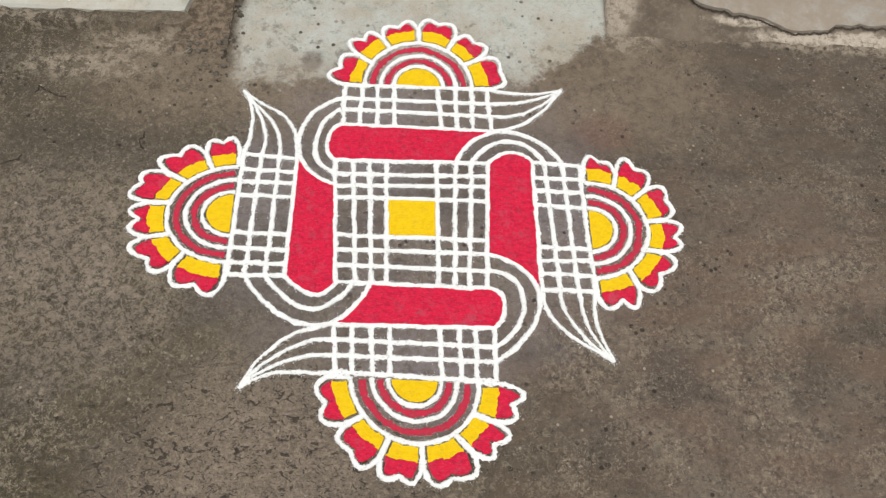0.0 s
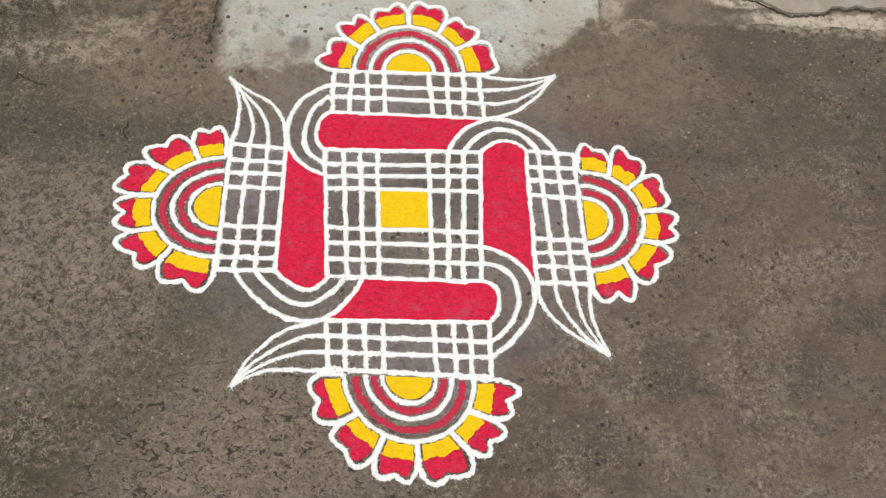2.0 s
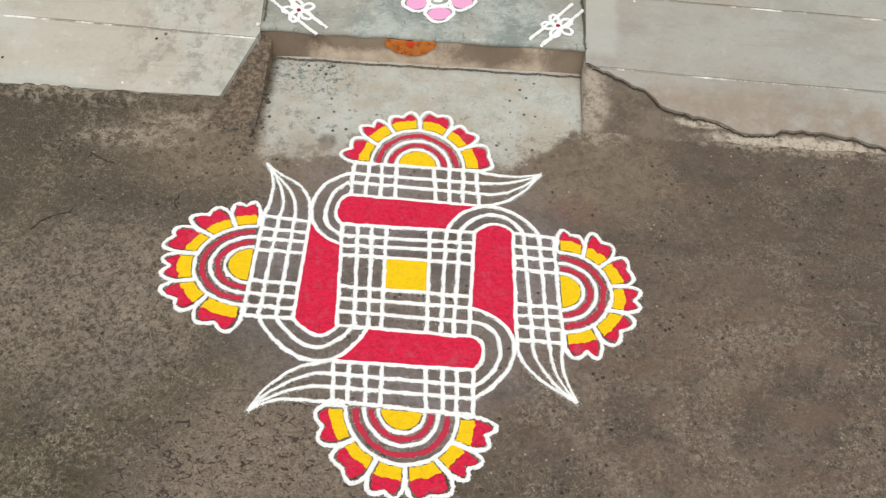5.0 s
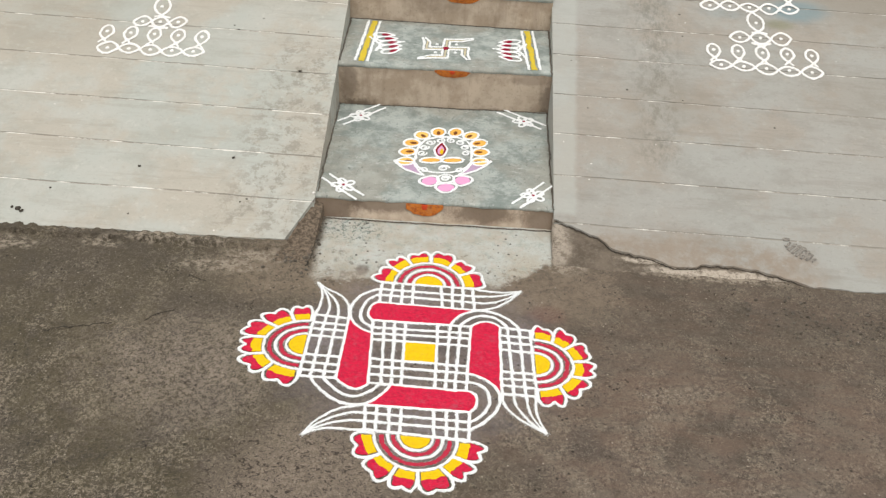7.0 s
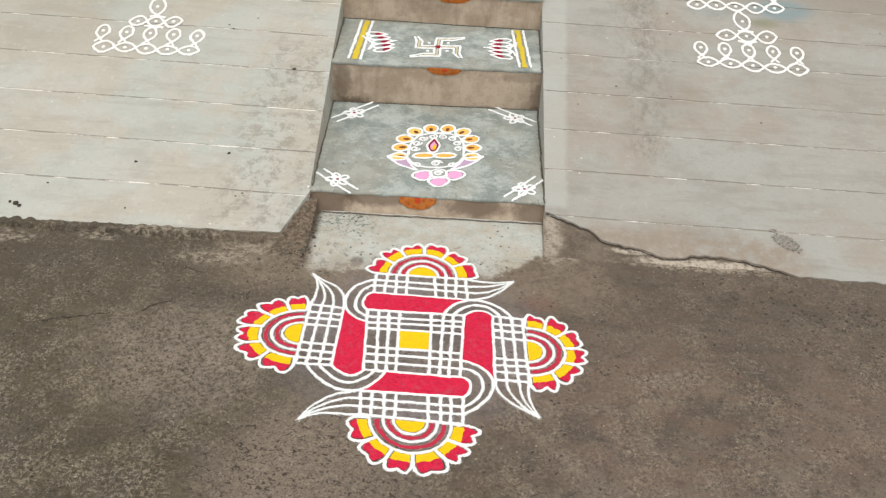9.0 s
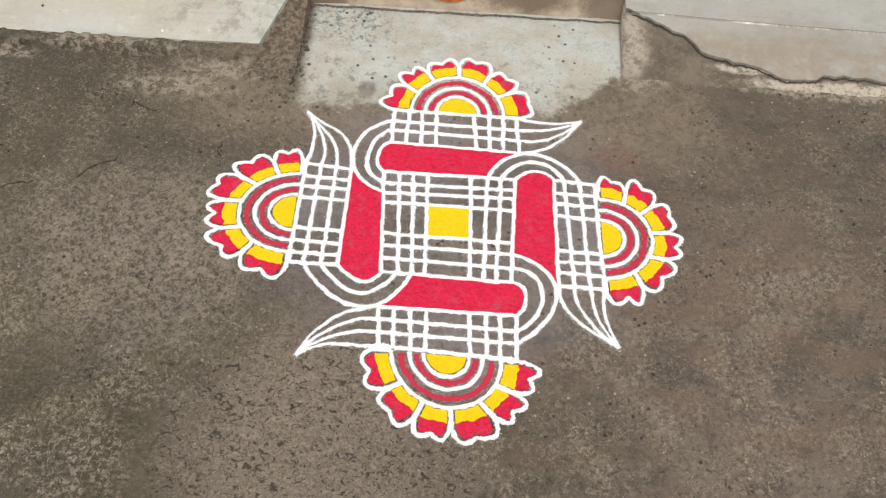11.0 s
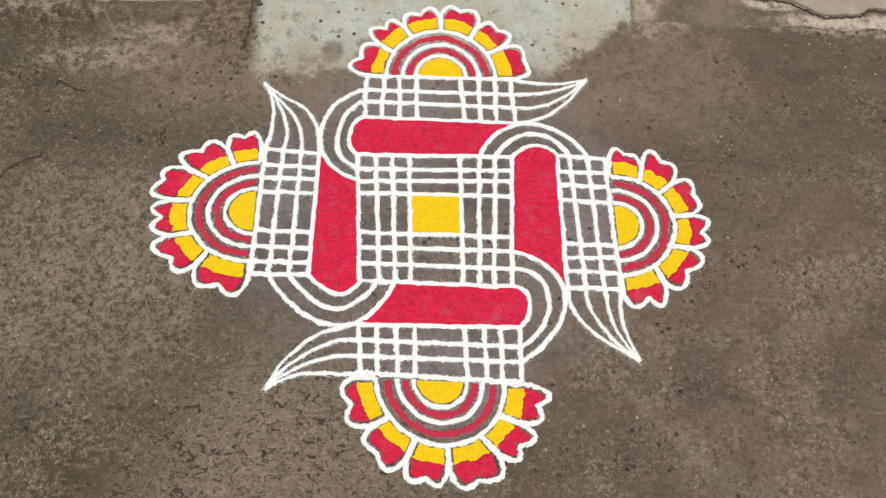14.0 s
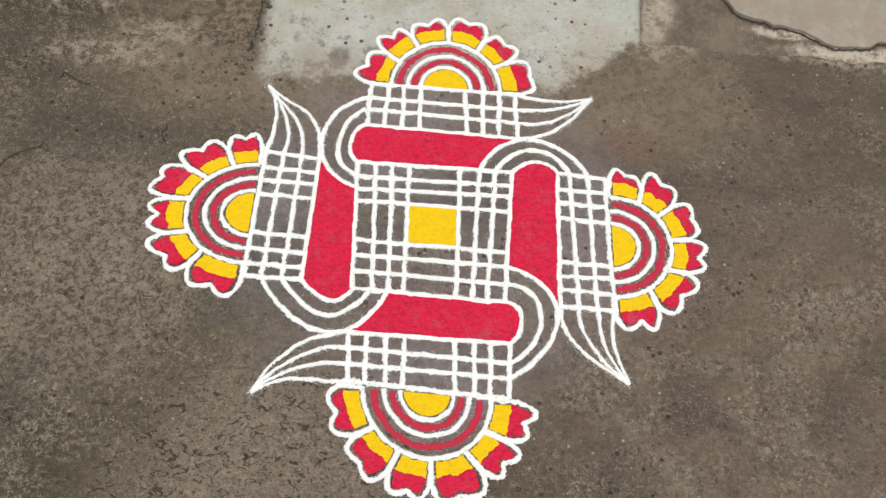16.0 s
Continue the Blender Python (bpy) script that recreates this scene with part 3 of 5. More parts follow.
def slope(name, surface, material, cuts, x_at, foot, far, label):
    """A cement slope scored across into bands: each band is a thin slab with worn edges over a mortar bed."""
    bed_v, bed_f = [], []
    n = 170
    span = [k / n for k in range(n + 1)]
    span = [s ** 1.8 for s in span]
    top = cuts[-1]
    for rim in range(3):
        for s in span:
            x_in = x_at(foot(x_at(0.5)) if rim < 2 else top)
            x = x_in + (far - x_in) * s
            y = (foot(x) + 0.002) if rim < 2 else top
            x_e = x_at(y)
            x = x_e + (far - x_e) * s
            y = (foot(x) + 0.002) if rim < 2 else top
            bed_v.append((x, y, -0.05 if rim == 0 else surface(x, y) - 0.0022))
    m = n + 1
    flip = far > 0
    for r in range(2):
        for k in range(n):
            q = (r * m + k, r * m + k + 1, (r + 1) * m + k + 1, (r + 1) * m + k)
            bed_f.append(q if flip else q[::-1])
    bed = make(name, bed_v, bed_f, JOINT_E if flip else JOINT_W)
    tagged(bed, label, "slope", kind="structure")
    for a, b in zip(cuts, cuts[1:]):
        verts, faces = [], []
        gap = 0.0030
        rows = 5
        for r in range(rows + 2):
            for s in span:
                def y_at(x):
                    lo = max(a + gap + 0.006 * noise.noise((x * 1.7, a * 9, 0)), foot(x)) if a > cuts[0] else foot(x)
                    hi = b - gap + 0.006 * noise.noise((x * 1.7, b * 9, 0))
                    f = min(max((r - 1) / (rows - 1), 0), 1)
                    if foot(x) > hi:
                        return hi
                    return lo + (hi - lo) * f
                x = x_at((a + b) / 2)
                x = x + (far - x) * s
                y = y_at(x)
                x = x_at(y) + (far - x_at(y)) * s
                y = y_at(x)
                chip = 0.0022 * max(0.0, noise.noise((x * 14, y * 14, 4))) if r in (1, rows) else 0.0
                low = r in (0, rows + 1)
                z = surface(x, y) - (0.0026 if low else chip) + 0.0012 * noise.noise((x * 4, y * 4, 1))
                if r == 0 and a == cuts[0]:
                    z = -0.03
                verts.append((x, y, z))
        for r in range(rows + 1):
            for k in range(n):
                q = (r * m + k, r * m + k + 1, (r + 1) * m + k + 1, (r + 1) * m + k)
                faces.append(q if flip else q[::-1])
        make("cement_band", verts, faces, material, bed)
    # the side wall that drops to the steps
    cv, cf = [], []
    ys = [0.44 + 0.03 * k for k in range(int((top - 0.44) / 0.03) + 1)]
    ys = [y for y in ys if y > foot(x_at(y)) - 0.02]
    for y in ys:
        x = x_at(y)
        for d in (0.0, 0.5, 1.0):
            wob = 0.006 * noise.noise((y * 15, d * 3, far))
            cv.append((x + wob * (d > 0), y, surface(x, y) - 0.002 - d * (surface(x, y) + 0.05)))
    for k in range(len(ys) - 1):
        for d in range(2):
            q = (3 * k + d, 3 * k + d + 1, 3 * k + d + 4, 3 * k + d + 3)
            cf.append(q if flip else q[::-1])
    make("side_wall", cv, cf, material, bed)
    return bed


TOP_Y = 2.62
build_ground()
slope("slope_west", slope_west, RAMP_L, [0.30, 0.574, 0.757, 0.946, 1.137, 1.328, 1.514, 1.70, 1.88, 2.07, 2.26, 2.44, TOP_Y], edge_west, west_foot, -4.0, "pale grey cement slope scored across into bands")
slope("slope_east", slope_east, RAMP_R, [0.36, 0.588, 0.780, 0.964, 1.147, 1.346, 1.514, 1.70, 1.852, 2.04, 2.23, 2.42, TOP_Y], edge_east, east_foot, 4.0, "buff grey cement slope scored across, its foot broken")


def build_apron():
    """Rough dirt and worn cement from which the facing of the eastern slope has broken away."""
    verts, faces = [], []
    nx, ny = 70, 16
    for j in range(ny + 1):
        for i in range(nx + 1):
            x = 0.358 + 0.92 * i / nx
            y = 0.40 + 0.26 * j / ny
            z = slope_east(x, y) - 0.0075 + 0.004 * noise.noise((x * 11, y * 17, 2)) + 0.002 * noise.noise((x * 45, y * 45, 3))
            verts.append((x, y, max(z, -0.004)))
    for j in range(ny):
        for i in range(nx):
            a = j * (nx + 1) + i
            faces.append((a, a + 1, a + nx + 2, a + nx + 1))
    base = len(verts)
    for j in range(ny + 1):
        x, y, z = verts[j * (nx + 1)]
        verts.append((x, y, -0.02))
    for j in range(ny):
        a, b = j * (nx + 1), (j + 1) * (nx + 1)
        faces.append((a, b, base + j + 1, base + j))
    ob = make("apron", verts, faces, APRON, smooth=True)
    tagged(ob, "worn dirty cement apron below the broken slope edge", "apron", kind="structure")


build_apron()


def build_steps():
    """Steps let into the slope: y of the front at each side, and the height of each tread."""
    fronts = ((0.604, 0.630, 0.066), (1.203, 1.247, 0.226), (1.590, 1.602, 0.352), (1.985, 2.000, 0.480), (2.36, 2.37, TOP_Y * 0.27 - 0.10))
    made = []
    for k, (yl, yr, z) in enumerate(fronts):
        below = fronts[k - 1][2] if k else 0.0
        yl2, yr2 = (fronts[k + 1][0], fronts[k + 1][1]) if k + 1 < len(fronts) else (TOP_Y, TOP_Y)
        step = thing("step", ("low worn first cement step, brown riser and grey tread", "cement step with brown riser and grey-green tread")[min(k, 1)], "step", group="entrance steps")
        xl, xr = edge_west, edge_east
        batter = 0.030 if k == 0 else 0.006
        # tread with a worn nose
        verts, faces = [], []
        nx, prof = 40, ((0.004, -0.016), (0.0, -0.009), (0.003, -0.003), (0.010, 0.0), (0.06, 0.0), (0.5, 0.0), (1.0, 0.0))
        for d, dz in prof:
            for i in range(nx + 1):
                f = i / nx
                y0, y1 = yl + (yr - yl) * f, yl2 + (yr2 - yl2) * f + 0.01
                y = y0 + d if d < 0.1 else y0 + (y1 - y0) * d
                wear = 0.004 * noise.noise((f * 9, k * 3.1, 0)) + 0.002 * noise.noise((f * 31, k * 3.1, 1))
                if d < 0.02:
                    y += wear
                x = xl(y) - 0.003 + (xr(y) - xl(y) + 0.005) * f
                verts.append((x, y, z + dz + (0.5 * wear if 0 < d < 0.02 else 0) + 0.0008 * noise.noise((x * 7, y * 7, k))))
        m = nx + 1
        for r in range(len(prof) - 1):
            for i in range(nx):
                faces.append((r * m + i, r * m + i + 1, (r + 1) * m + i + 1, (r + 1) * m + i))
        make("tread", verts, faces, TREAD, step, smooth=True)
        verts, faces = [], []
        for d in range(7):
            f = d / 6
            for i in range(nx + 1):
                g = i / nx
                y = yl + (yr - yl) * g + 0.005 - batter * (1 - f) + 0.003 * noise.noise((g * 8, f * 2, k + 9.0)) * (f < 0.9)
                zz = below - 0.02 + (z - 0.008 - below + 0.02) * f
                x = xl(y) - 0.003 + (xr(y) - xl(y) + 0.005) * g
                verts.append((x, y, zz))
        for r in range(6):
            for i in range(nx):
                faces.append((r * m + i, r * m + i + 1, (r + 1) * m + i + 1, (r + 1) * m + i))
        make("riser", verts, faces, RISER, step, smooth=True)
        made.append(step)
    return fronts


FRONTS = build_steps()

# unseen raised porch and wall beyond the slopes, added for closure and bounced light
porch = box_mesh("porch_floor", [(-5, TOP_Y - 0.002), (5, TOP_Y - 0.002), (5, 5.0), (-5, 5.0)], 0.0, TOP_Y * 0.27 - 0.099, RAMP_L)
tagged(porch, "plain grey cement porch floor above the slopes", "porch", kind="structure")
house = box_mesh("unseen_wall_north", [(-5, 4.6), (5, 4.6), (5, 4.8), (-5, 4.8)], 0.5, 3.4, WALL)
tagged(house, "unseen plain limewashed wall added behind the porch to bounce light", "wall", kind="structure")


# ---- the large rangoli on the ground ----
CENTRE = [(-0.143, 0.115), (0.129, 0.122), (0.130, -0.125), (-0.123, -0.125)]
# each arm: the corners of its band, the tip of its horn, its flower, and the handles of its freehand curves
ARMS = [
    dict(bl=(-0.138, 0.193), br=(0.135, 0.192), tr=(0.125, 0.286), tl=(-0.139, 0.281), tip=(0.265, 0.293), r0=(-0.100, 0.282), r1=(0.095, 0.286), apex=(-0.007, 0.386),
         along=((0.000, 0.000), (0.375, 0.353), (0.659, 0.651), (1.000, 1.000)),
         across=((0.007, 0.004), (0.117, 0.129), (0.238, 0.231), (0.352, 0.345), (0.670, 0.651), (0.769, 0.780), (0.875, 0.894), (1.000, 1.000)),
         horns=(((0.195, 0.198), (0.236, 0.243)), ((0.190, 0.221), (0.228, 0.250)), ((0.176, 0.253), (0.224, 0.266)), ((0.171, 0.277), (0.221, 0.275))),
         loops=(((-0.138, 0.193), (-0.164, 0.178), (-0.169, 0.132), (-0.143, 0.115)), ((-0.141, 0.226), (-0.187, 0.198), (-0.203, 0.103), (-0.139, 0.087)), ((-0.140, 0.251), (-0.232, 0.221), (-0.239, 0.088), (-0.138, 0.063)))),
    dict(bl=(0.208, 0.130), br=(0.222, -0.124), tr=(0.311, -0.123), tl=(0.293, 0.127), tip=(0.337, -0.246), r0=(0.301, 0.088), r1=(0.312, -0.095), apex=(0.405, 0.004),
         along=((0.000, 0.000), (0.259, 0.348), (0.635, 0.685), (1.000, 1.000)),
         across=((0.004, 0.004), (0.130, 0.120), (0.232, 0.228), (0.350, 0.356), (0.681, 0.676), (0.780, 0.768), (0.874, 0.880), (0.992, 0.996)),
         horns=(((0.221, -0.189), (0.290, -0.219)), ((0.246, -0.166), (0.307, -0.228)), ((0.295, -0.191), (0.292, -0.192)), ((0.301, -0.166), (0.317, -0.209))),
         loops=(((0.208, 0.130), (0.187, 0.159), (0.147, 0.149), (0.129, 0.122)), ((0.230, 0.130), (0.194, 0.191), (0.129, 0.182), (0.099, 0.121)), ((0.262, 0.130), (0.211, 0.209), (0.109, 0.220), (0.072, 0.123)))),
    dict(bl=(0.142, -0.196), br=(-0.120, -0.202), tr=(-0.111, -0.283), tl=(0.147, -0.288), tip=(-0.258, -0.317), r0=(0.115, -0.291), r1=(-0.083, -0.290), apex=(0.025, -0.390),
         along=((0.000, 0.000), (0.359, 0.320), (0.641, 0.654), (1.000, 1.000)),
         across=((0.000, 0.004), (0.118, 0.120), (0.217, 0.217), (0.340, 0.337), (0.649, 0.659), (0.763, 0.767), (0.882, 0.891), (0.996, 0.996)),
         horns=(((-0.184, -0.209), (-0.239, -0.256)), ((-0.170, -0.225), (-0.234, -0.271)), ((-0.168, -0.253), (-0.223, -0.276)), ((-0.174, -0.295), (-0.196, -0.268))),
         loops=(((0.142, -0.196), (0.164, -0.179), (0.169, -0.126), (0.130, -0.125)), ((0.144, -0.229), (0.204, -0.198), (0.214, -0.092), (0.131, -0.092)), ((0.145, -0.255), (0.233, -0.195), (0.256, -0.090), (0.131, -0.060)))),
    dict(bl=(-0.208, -0.118), br=(-0.210, 0.110), tr=(-0.305, 0.118), tl=(-0.304, -0.120), tip=(-0.323, 0.257), r0=(-0.306, -0.095), r1=(-0.311, 0.088), apex=(-0.417, -0.009),
         along=((0.000, 0.000), (0.334, 0.331), (0.688, 0.676), (1.000, 1.000)),
         across=((0.000, 0.000), (0.097, 0.092), (0.211, 0.214), (0.342, 0.336), (0.667, 0.651), (0.794, 0.761), (0.890, 0.870), (1.013, 1.000)),
         horns=(((-0.217, 0.223), (-0.257, 0.200)), ((-0.242, 0.196), (-0.283, 0.204)), ((-0.259, 0.171), (-0.292, 0.218)), ((-0.295, 0.167), (-0.291, 0.215))),
         loops=(((-0.208, -0.118), (-0.184, -0.145), (-0.143, -0.169), (-0.122, -0.126)), ((-0.240, -0.120), (-0.188, -0.183), (-0.142, -0.203), (-0.093, -0.126)), ((-0.274, -0.120), (-0.216, -0.213), (-0.113, -0.249), (-0.065, -0.125)))),
]
# where the grid lines start and end along the sides of the middle square
ROWS = ((0.000, 0.000), (0.121, 0.109), (0.221, 0.194), (0.317, 0.316), (0.629, 0.632), (0.746, 0.737), (0.867, 0.870), (1.000, 1.000))
COLUMNS = ((0.000, 0.000), (0.118, 0.130), (0.224, 0.237), (0.335, 0.336), (0.662, 0.680), (0.787, 0.787), (0.890, 0.885), (1.000, 1.000))
# where one petal ends and the next begins, in degrees round each flower at its ring and at its rim; first lobe, notch and second lobe of each petal in ring radii
PETALS = [
    (((0, 0), (31, 31), (58, 58), (91, 90), (123, 122), (148, 150), (180, 180)), ((1.74, 1.57, 1.63), (1.70, 1.51, 1.60), (1.54, 1.47, 1.58), (1.63, 1.57, 1.65), (1.60, 1.57, 1.68), (1.72, 1.68, 1.70))),
    (((0, 0), (30, 23), (53, 51), (82, 83), (116, 111), (145, 150), (180, 180)), ((1.68, 1.56, 1.57), (1.77, 1.65, 1.71), (1.68, 1.58, 1.60), (1.65, 1.50, 1.65), (1.65, 1.51, 1.67), (1.77, 1.56, 1.68))),
    (((0, 0), (30, 26), (55, 53), (86, 88), (114, 115), (143, 146), (180, 180)), ((1.76, 1.59, 1.69), (1.70, 1.55, 1.69), (1.74, 1.65, 1.72), (1.68, 1.60, 1.70), (1.72, 1.61, 1.63), (1.67, 1.51, 1.61))),
    (((0, 0), (40, 36), (65, 70), (103, 99), (131, 128), (157, 158), (180, 180)), ((1.73, 1.57, 1.69), (1.68, 1.56, 1.71), (1.64, 1.48, 1.64), (1.73, 1.67, 1.77), (1.77, 1.63, 1.73), (1.72, 1.62, 1.73))),
]
RINGS = [(0.72, 0.475), (0.73, 0.465), (0.68, 0.43), (0.74, 0.47)]
W = 0.0088


def loops(j):
    """The three lines that turn round the blunt end of a red bar, inner first."""
    return [bezier(*four) for four in ARMS[j]["loops"]]


def build_rangoli():
    art = thing("rangoli", "large hand-drawn white, crimson and yellow powder rangoli on dark cement", "rangoli")
    for f, g in ROWS:
        Pen(flat).line([lerp(CENTRE[0], CENTRE[3], f), lerp(CENTRE[1], CENTRE[2], g)], W).done("grid_line", WHITE, art)
    for f, g in COLUMNS:
        Pen(flat).line([lerp(CENTRE[0], CENTRE[1], f), lerp(CENTRE[3], CENTRE[2], g)], W).done("grid_line", WHITE, art)

    def inner(u, v):
        return lerp(lerp(CENTRE[0], CENTRE[1], u), lerp(CENTRE[3], CENTRE[2], u), v)

    a, b, c, d = COLUMNS[3][0] + 0.012, COLUMNS[4][0] - 0.006, ROWS[3][0] + 0.014, ROWS[4][0] - 0.014
    Pen(flat).fill([inner(a, c), inner(b, c), inner(b, d), inner(a, d)]).done("yellow_square", YELLOW, art, "bright yellow powder square")
    for j in range(4):
        arm = ARMS[j]
        bl, br, tr, tl = arm["bl"], arm["br"], arm["tr"], arm["tl"]
        for f, g in arm["along"]:
            Pen(flat).line([lerp(bl, tl, f), lerp(br, tr, g)], W).done("grid_line", WHITE, art)
        for f, g in arm["across"]:
            Pen(flat).line([lerp(bl, br, f), lerp(tl, tr, g)], W).done("grid_line", WHITE, art)
        for (f, g), (h1, h2) in zip(arm["along"], arm["horns"]):
            Pen(flat).line(bezier(lerp(br, tr, g), h1, h2, arm["tip"]), W * 0.94, taper=True).done("horn_line", WHITE, art)
        turns = loops(j)
        for t in turns:
            Pen(flat).line(t, W).done("loop_line", WHITE, art)
        cut = loops((j + 1) % 4)[2]
        d = unit(bl, br)

        def off(p):
            return abs((p[0] - bl[0]) * d[1] - (p[1] - bl[1]) * d[0])

        m = min(range(3, len(cut)), key=lambda k: off(cut[k]))
        poly = turns[0][::-1] + cut[m:]
        Pen(flat).fill(poly).done("red_bar", RED, art, "crimson powder bar with one blunt end")
        build_flower(art, arm, *PETALS[j], RINGS[j])
    return art


def build_flower(art, arm, bounds, lobes, rings):
    c = lerp(arm["r0"], arm["r1"], 0.5)
    eu = ((arm["r1"][0] - arm["r0"][0]) / 2, (arm["r1"][1] - arm["r0"][1]) / 2)
    ev = (arm["apex"][0] - c[0], arm["apex"][1] - c[1])

    def at(r, a):
        u, v = -r * math.cos(a), r * math.sin(a)
        return (c[0] + u * eu[0] + v * ev[0], c[1] + u * eu[1] + v * ev[1])

    def arc(r, a0=0.0, a1=math.pi, n=30):
        return [at(r, a0 + (a1 - a0) * k / n) for k in range(n + 1)]

    pen = Pen(flat)
    for r in (1.03, *rings):
        pen.line(arc(r), W * 0.95)
    flower = pen.done("flower", WHITE, art, "half-round powder flower with six notched petals")
    for r in ((1.03 + rings[0]) / 2, sum(rings) / 2):
        Pen(flat).line(arc(r, 0.05, math.pi - 0.05), 0.0112, 0.0012, 0.0002).done("red_ring", MAROON, flower, "dull crimson half ring")
    Pen(flat).fill(arc(rings[1] - 0.06, 0.04, math.pi - 0.04)).done("flower_heart", YELLOW, flower, "yellow half-round heart")
    rng = random.Random(round(1000 * (c[0] + 3 * c[1])))
    for k in range(6):
        (a0, b0), (a1, b1) = bounds[k], bounds[k + 1]

        def inside(r, f):
            """A place in the petal: r ring radii out, f of the way from its first side to its second."""
            g = (r - 1.03) / 0.5
            return at(r, radians((a0 + (b0 - a0) * g) * (1 - f) + (a1 + (b1 - a1) * g) * f))

        one, notch, two = lobes[k]
        way = [(0.0, 1 + 0.60 * (one - 1)), (0.23, one - 0.02), (0.50 + rng.uniform(-0.04, 0.04), notch - 0.03), (0.77, two - 0.02), (1.0, 1 + 0.60 * (two - 1))]

        def rim(f):
            for n, ((f0, r0), (f1, r1)) in enumerate(zip(way, way[1:])):
                if f <= f1 or n == 3:
                    t = min(max((f - f0) / (f1 - f0), 0.0), 1.0)
                    t = (1 - (1 - t) ** 2.2, t ** 1.7, 1 - (1 - t) ** 1.7, t ** 2.2)[n]
                    return r0 + (r1 - r0) * t

        def edge(inset, drop, low=0.0, n=22):
            return [inside(max(rim(k2 / n) - drop, low), inset + (1 - 2 * inset) * k2 / n) for k2 in range(n + 1)]

        line = [inside(1.03, 0)] + edge(0.02, 0.0) + [inside(1.03, 1)]
        petal = Pen(flat).line(line, W * 0.95).done("petal", WHITE, flower)
        mid = 1.325 + rng.uniform(-0.03, 0.03)
        seam = [inside(mid + rng.uniform(-0.025, 0.025), 0.11 + 0.78 * q / 6) for q in range(7)]
        Pen(flat).fill([inside(1.09, 0.12), inside(1.09, 0.5), inside(1.09, 0.88)] + seam[::-1], 0.0012, 0.003).done("petal_base", YELLOW, flower, "yellow inner half of a petal")
        Pen(flat).fill(seam[::-1] + edge(0.10, 0.075, mid + 0.012), 0.0014, 0.003).done("petal_tip", RED, flower, "crimson notched petal tip")


build_rangoli()


def build_grains():
    """Loose powder that missed the lines, lying along their edges."""
    rng = random.Random(5)
    verts, faces = [], []
    for (x, y), width, surface in GROUND_TRAIL * 4:
        if rng.random() > 0.9:
            continue
        a, r = rng.uniform(0, 6.283), width * (0.42 + abs(rng.gauss(0, 0.24)))
        px, py, d = x + r * math.cos(a), y + r * math.sin(a), rng.uniform(0.0004, 0.0011)
        z, k, t = surface(px, py), len(verts), rng.uniform(0, 6.28)
        for q in range(3):
            verts.append((px + d * math.cos(t + 2.09 * q), py + d * math.sin(t + 2.09 * q), z - 0.0006))
        verts.append((px, py, z + d * 1.1))
        faces += [(k, k + 1, k + 3), (k + 1, k + 2, k + 3), (k + 2, k, k + 3)]
    ob = make("powder_grains", verts, faces, WHITE)
    tagged(ob, "scattered white powder grains along the drawn lines", "powder", kind="stuff")


GROUND_TRAIL = list(Pen.trail)
build_grains()


# ---- dirt and grit ----
def lump_mesh(name, rng, r, flat_by=0.6):
    bm = bmesh.new()
    bmesh.ops.create_icosphere(bm, subdivisions=1, radius=r)
    for v in bm.verts:
        v.co *= rng.uniform(0.7, 1.15)
        v.co.z = v.co.z * flat_by + r * flat_by * 0.5
    me = bpy.data.meshes.new(name)
    bm.to_mesh(me)
    bm.free()
    return me


def build_grit():
    rng = random.Random(11)
    for name, material, count, small, big, label in (("dark_grit", DIRT, 900, 0.0006, 0.0026, "dark crumbs of earth strewn over the cement"), ("pale_grit", STONE, 900, 0.0006, 0.0024, "pale sand grains strewn over the cement")):
        verts, faces = [], []
        made = 0
        while made < count:
            x, y = rng.uniform(-1.6, 1.7), rng.uniform(-0.9, 0.42)
            if noise.noise((x * 2.6, y * 2.6, 3.0 if material is DIRT else 8.0)) < rng.uniform(-0.25, 0.45):
                continue
            if math.hypot(x, y) < 0.42 and rng.random() < 0.8:
                continue
            made += 1
            r = small + (big - small) * rng.random() ** 3
            k, t = len(verts), rng.uniform(0, 6.28)
            for q in range(5):
                a = t + q * 1.2566
                s = r * rng.uniform(0.7, 1.2)
                verts.append((x + s * math.cos(a), y + s * math.sin(a), -0.002))
            for q in range(5):
                a = t + q * 1.2566
                s = r * rng.uniform(0.35, 0.7)
                verts.append((x + s * math.cos(a), y + s * math.sin(a), r * rng.uniform(0.5, 0.9)))
            faces.append(tuple(k + 5 + q for q in range(5)))
            faces += [(k + q, k + (q + 1) % 5, k + 5 + (q + 1) % 5, k + 5 + q) for q in range(5)]
        tagged(make(name, verts, faces, material), label, "grit", kind="stuff")


build_grit()


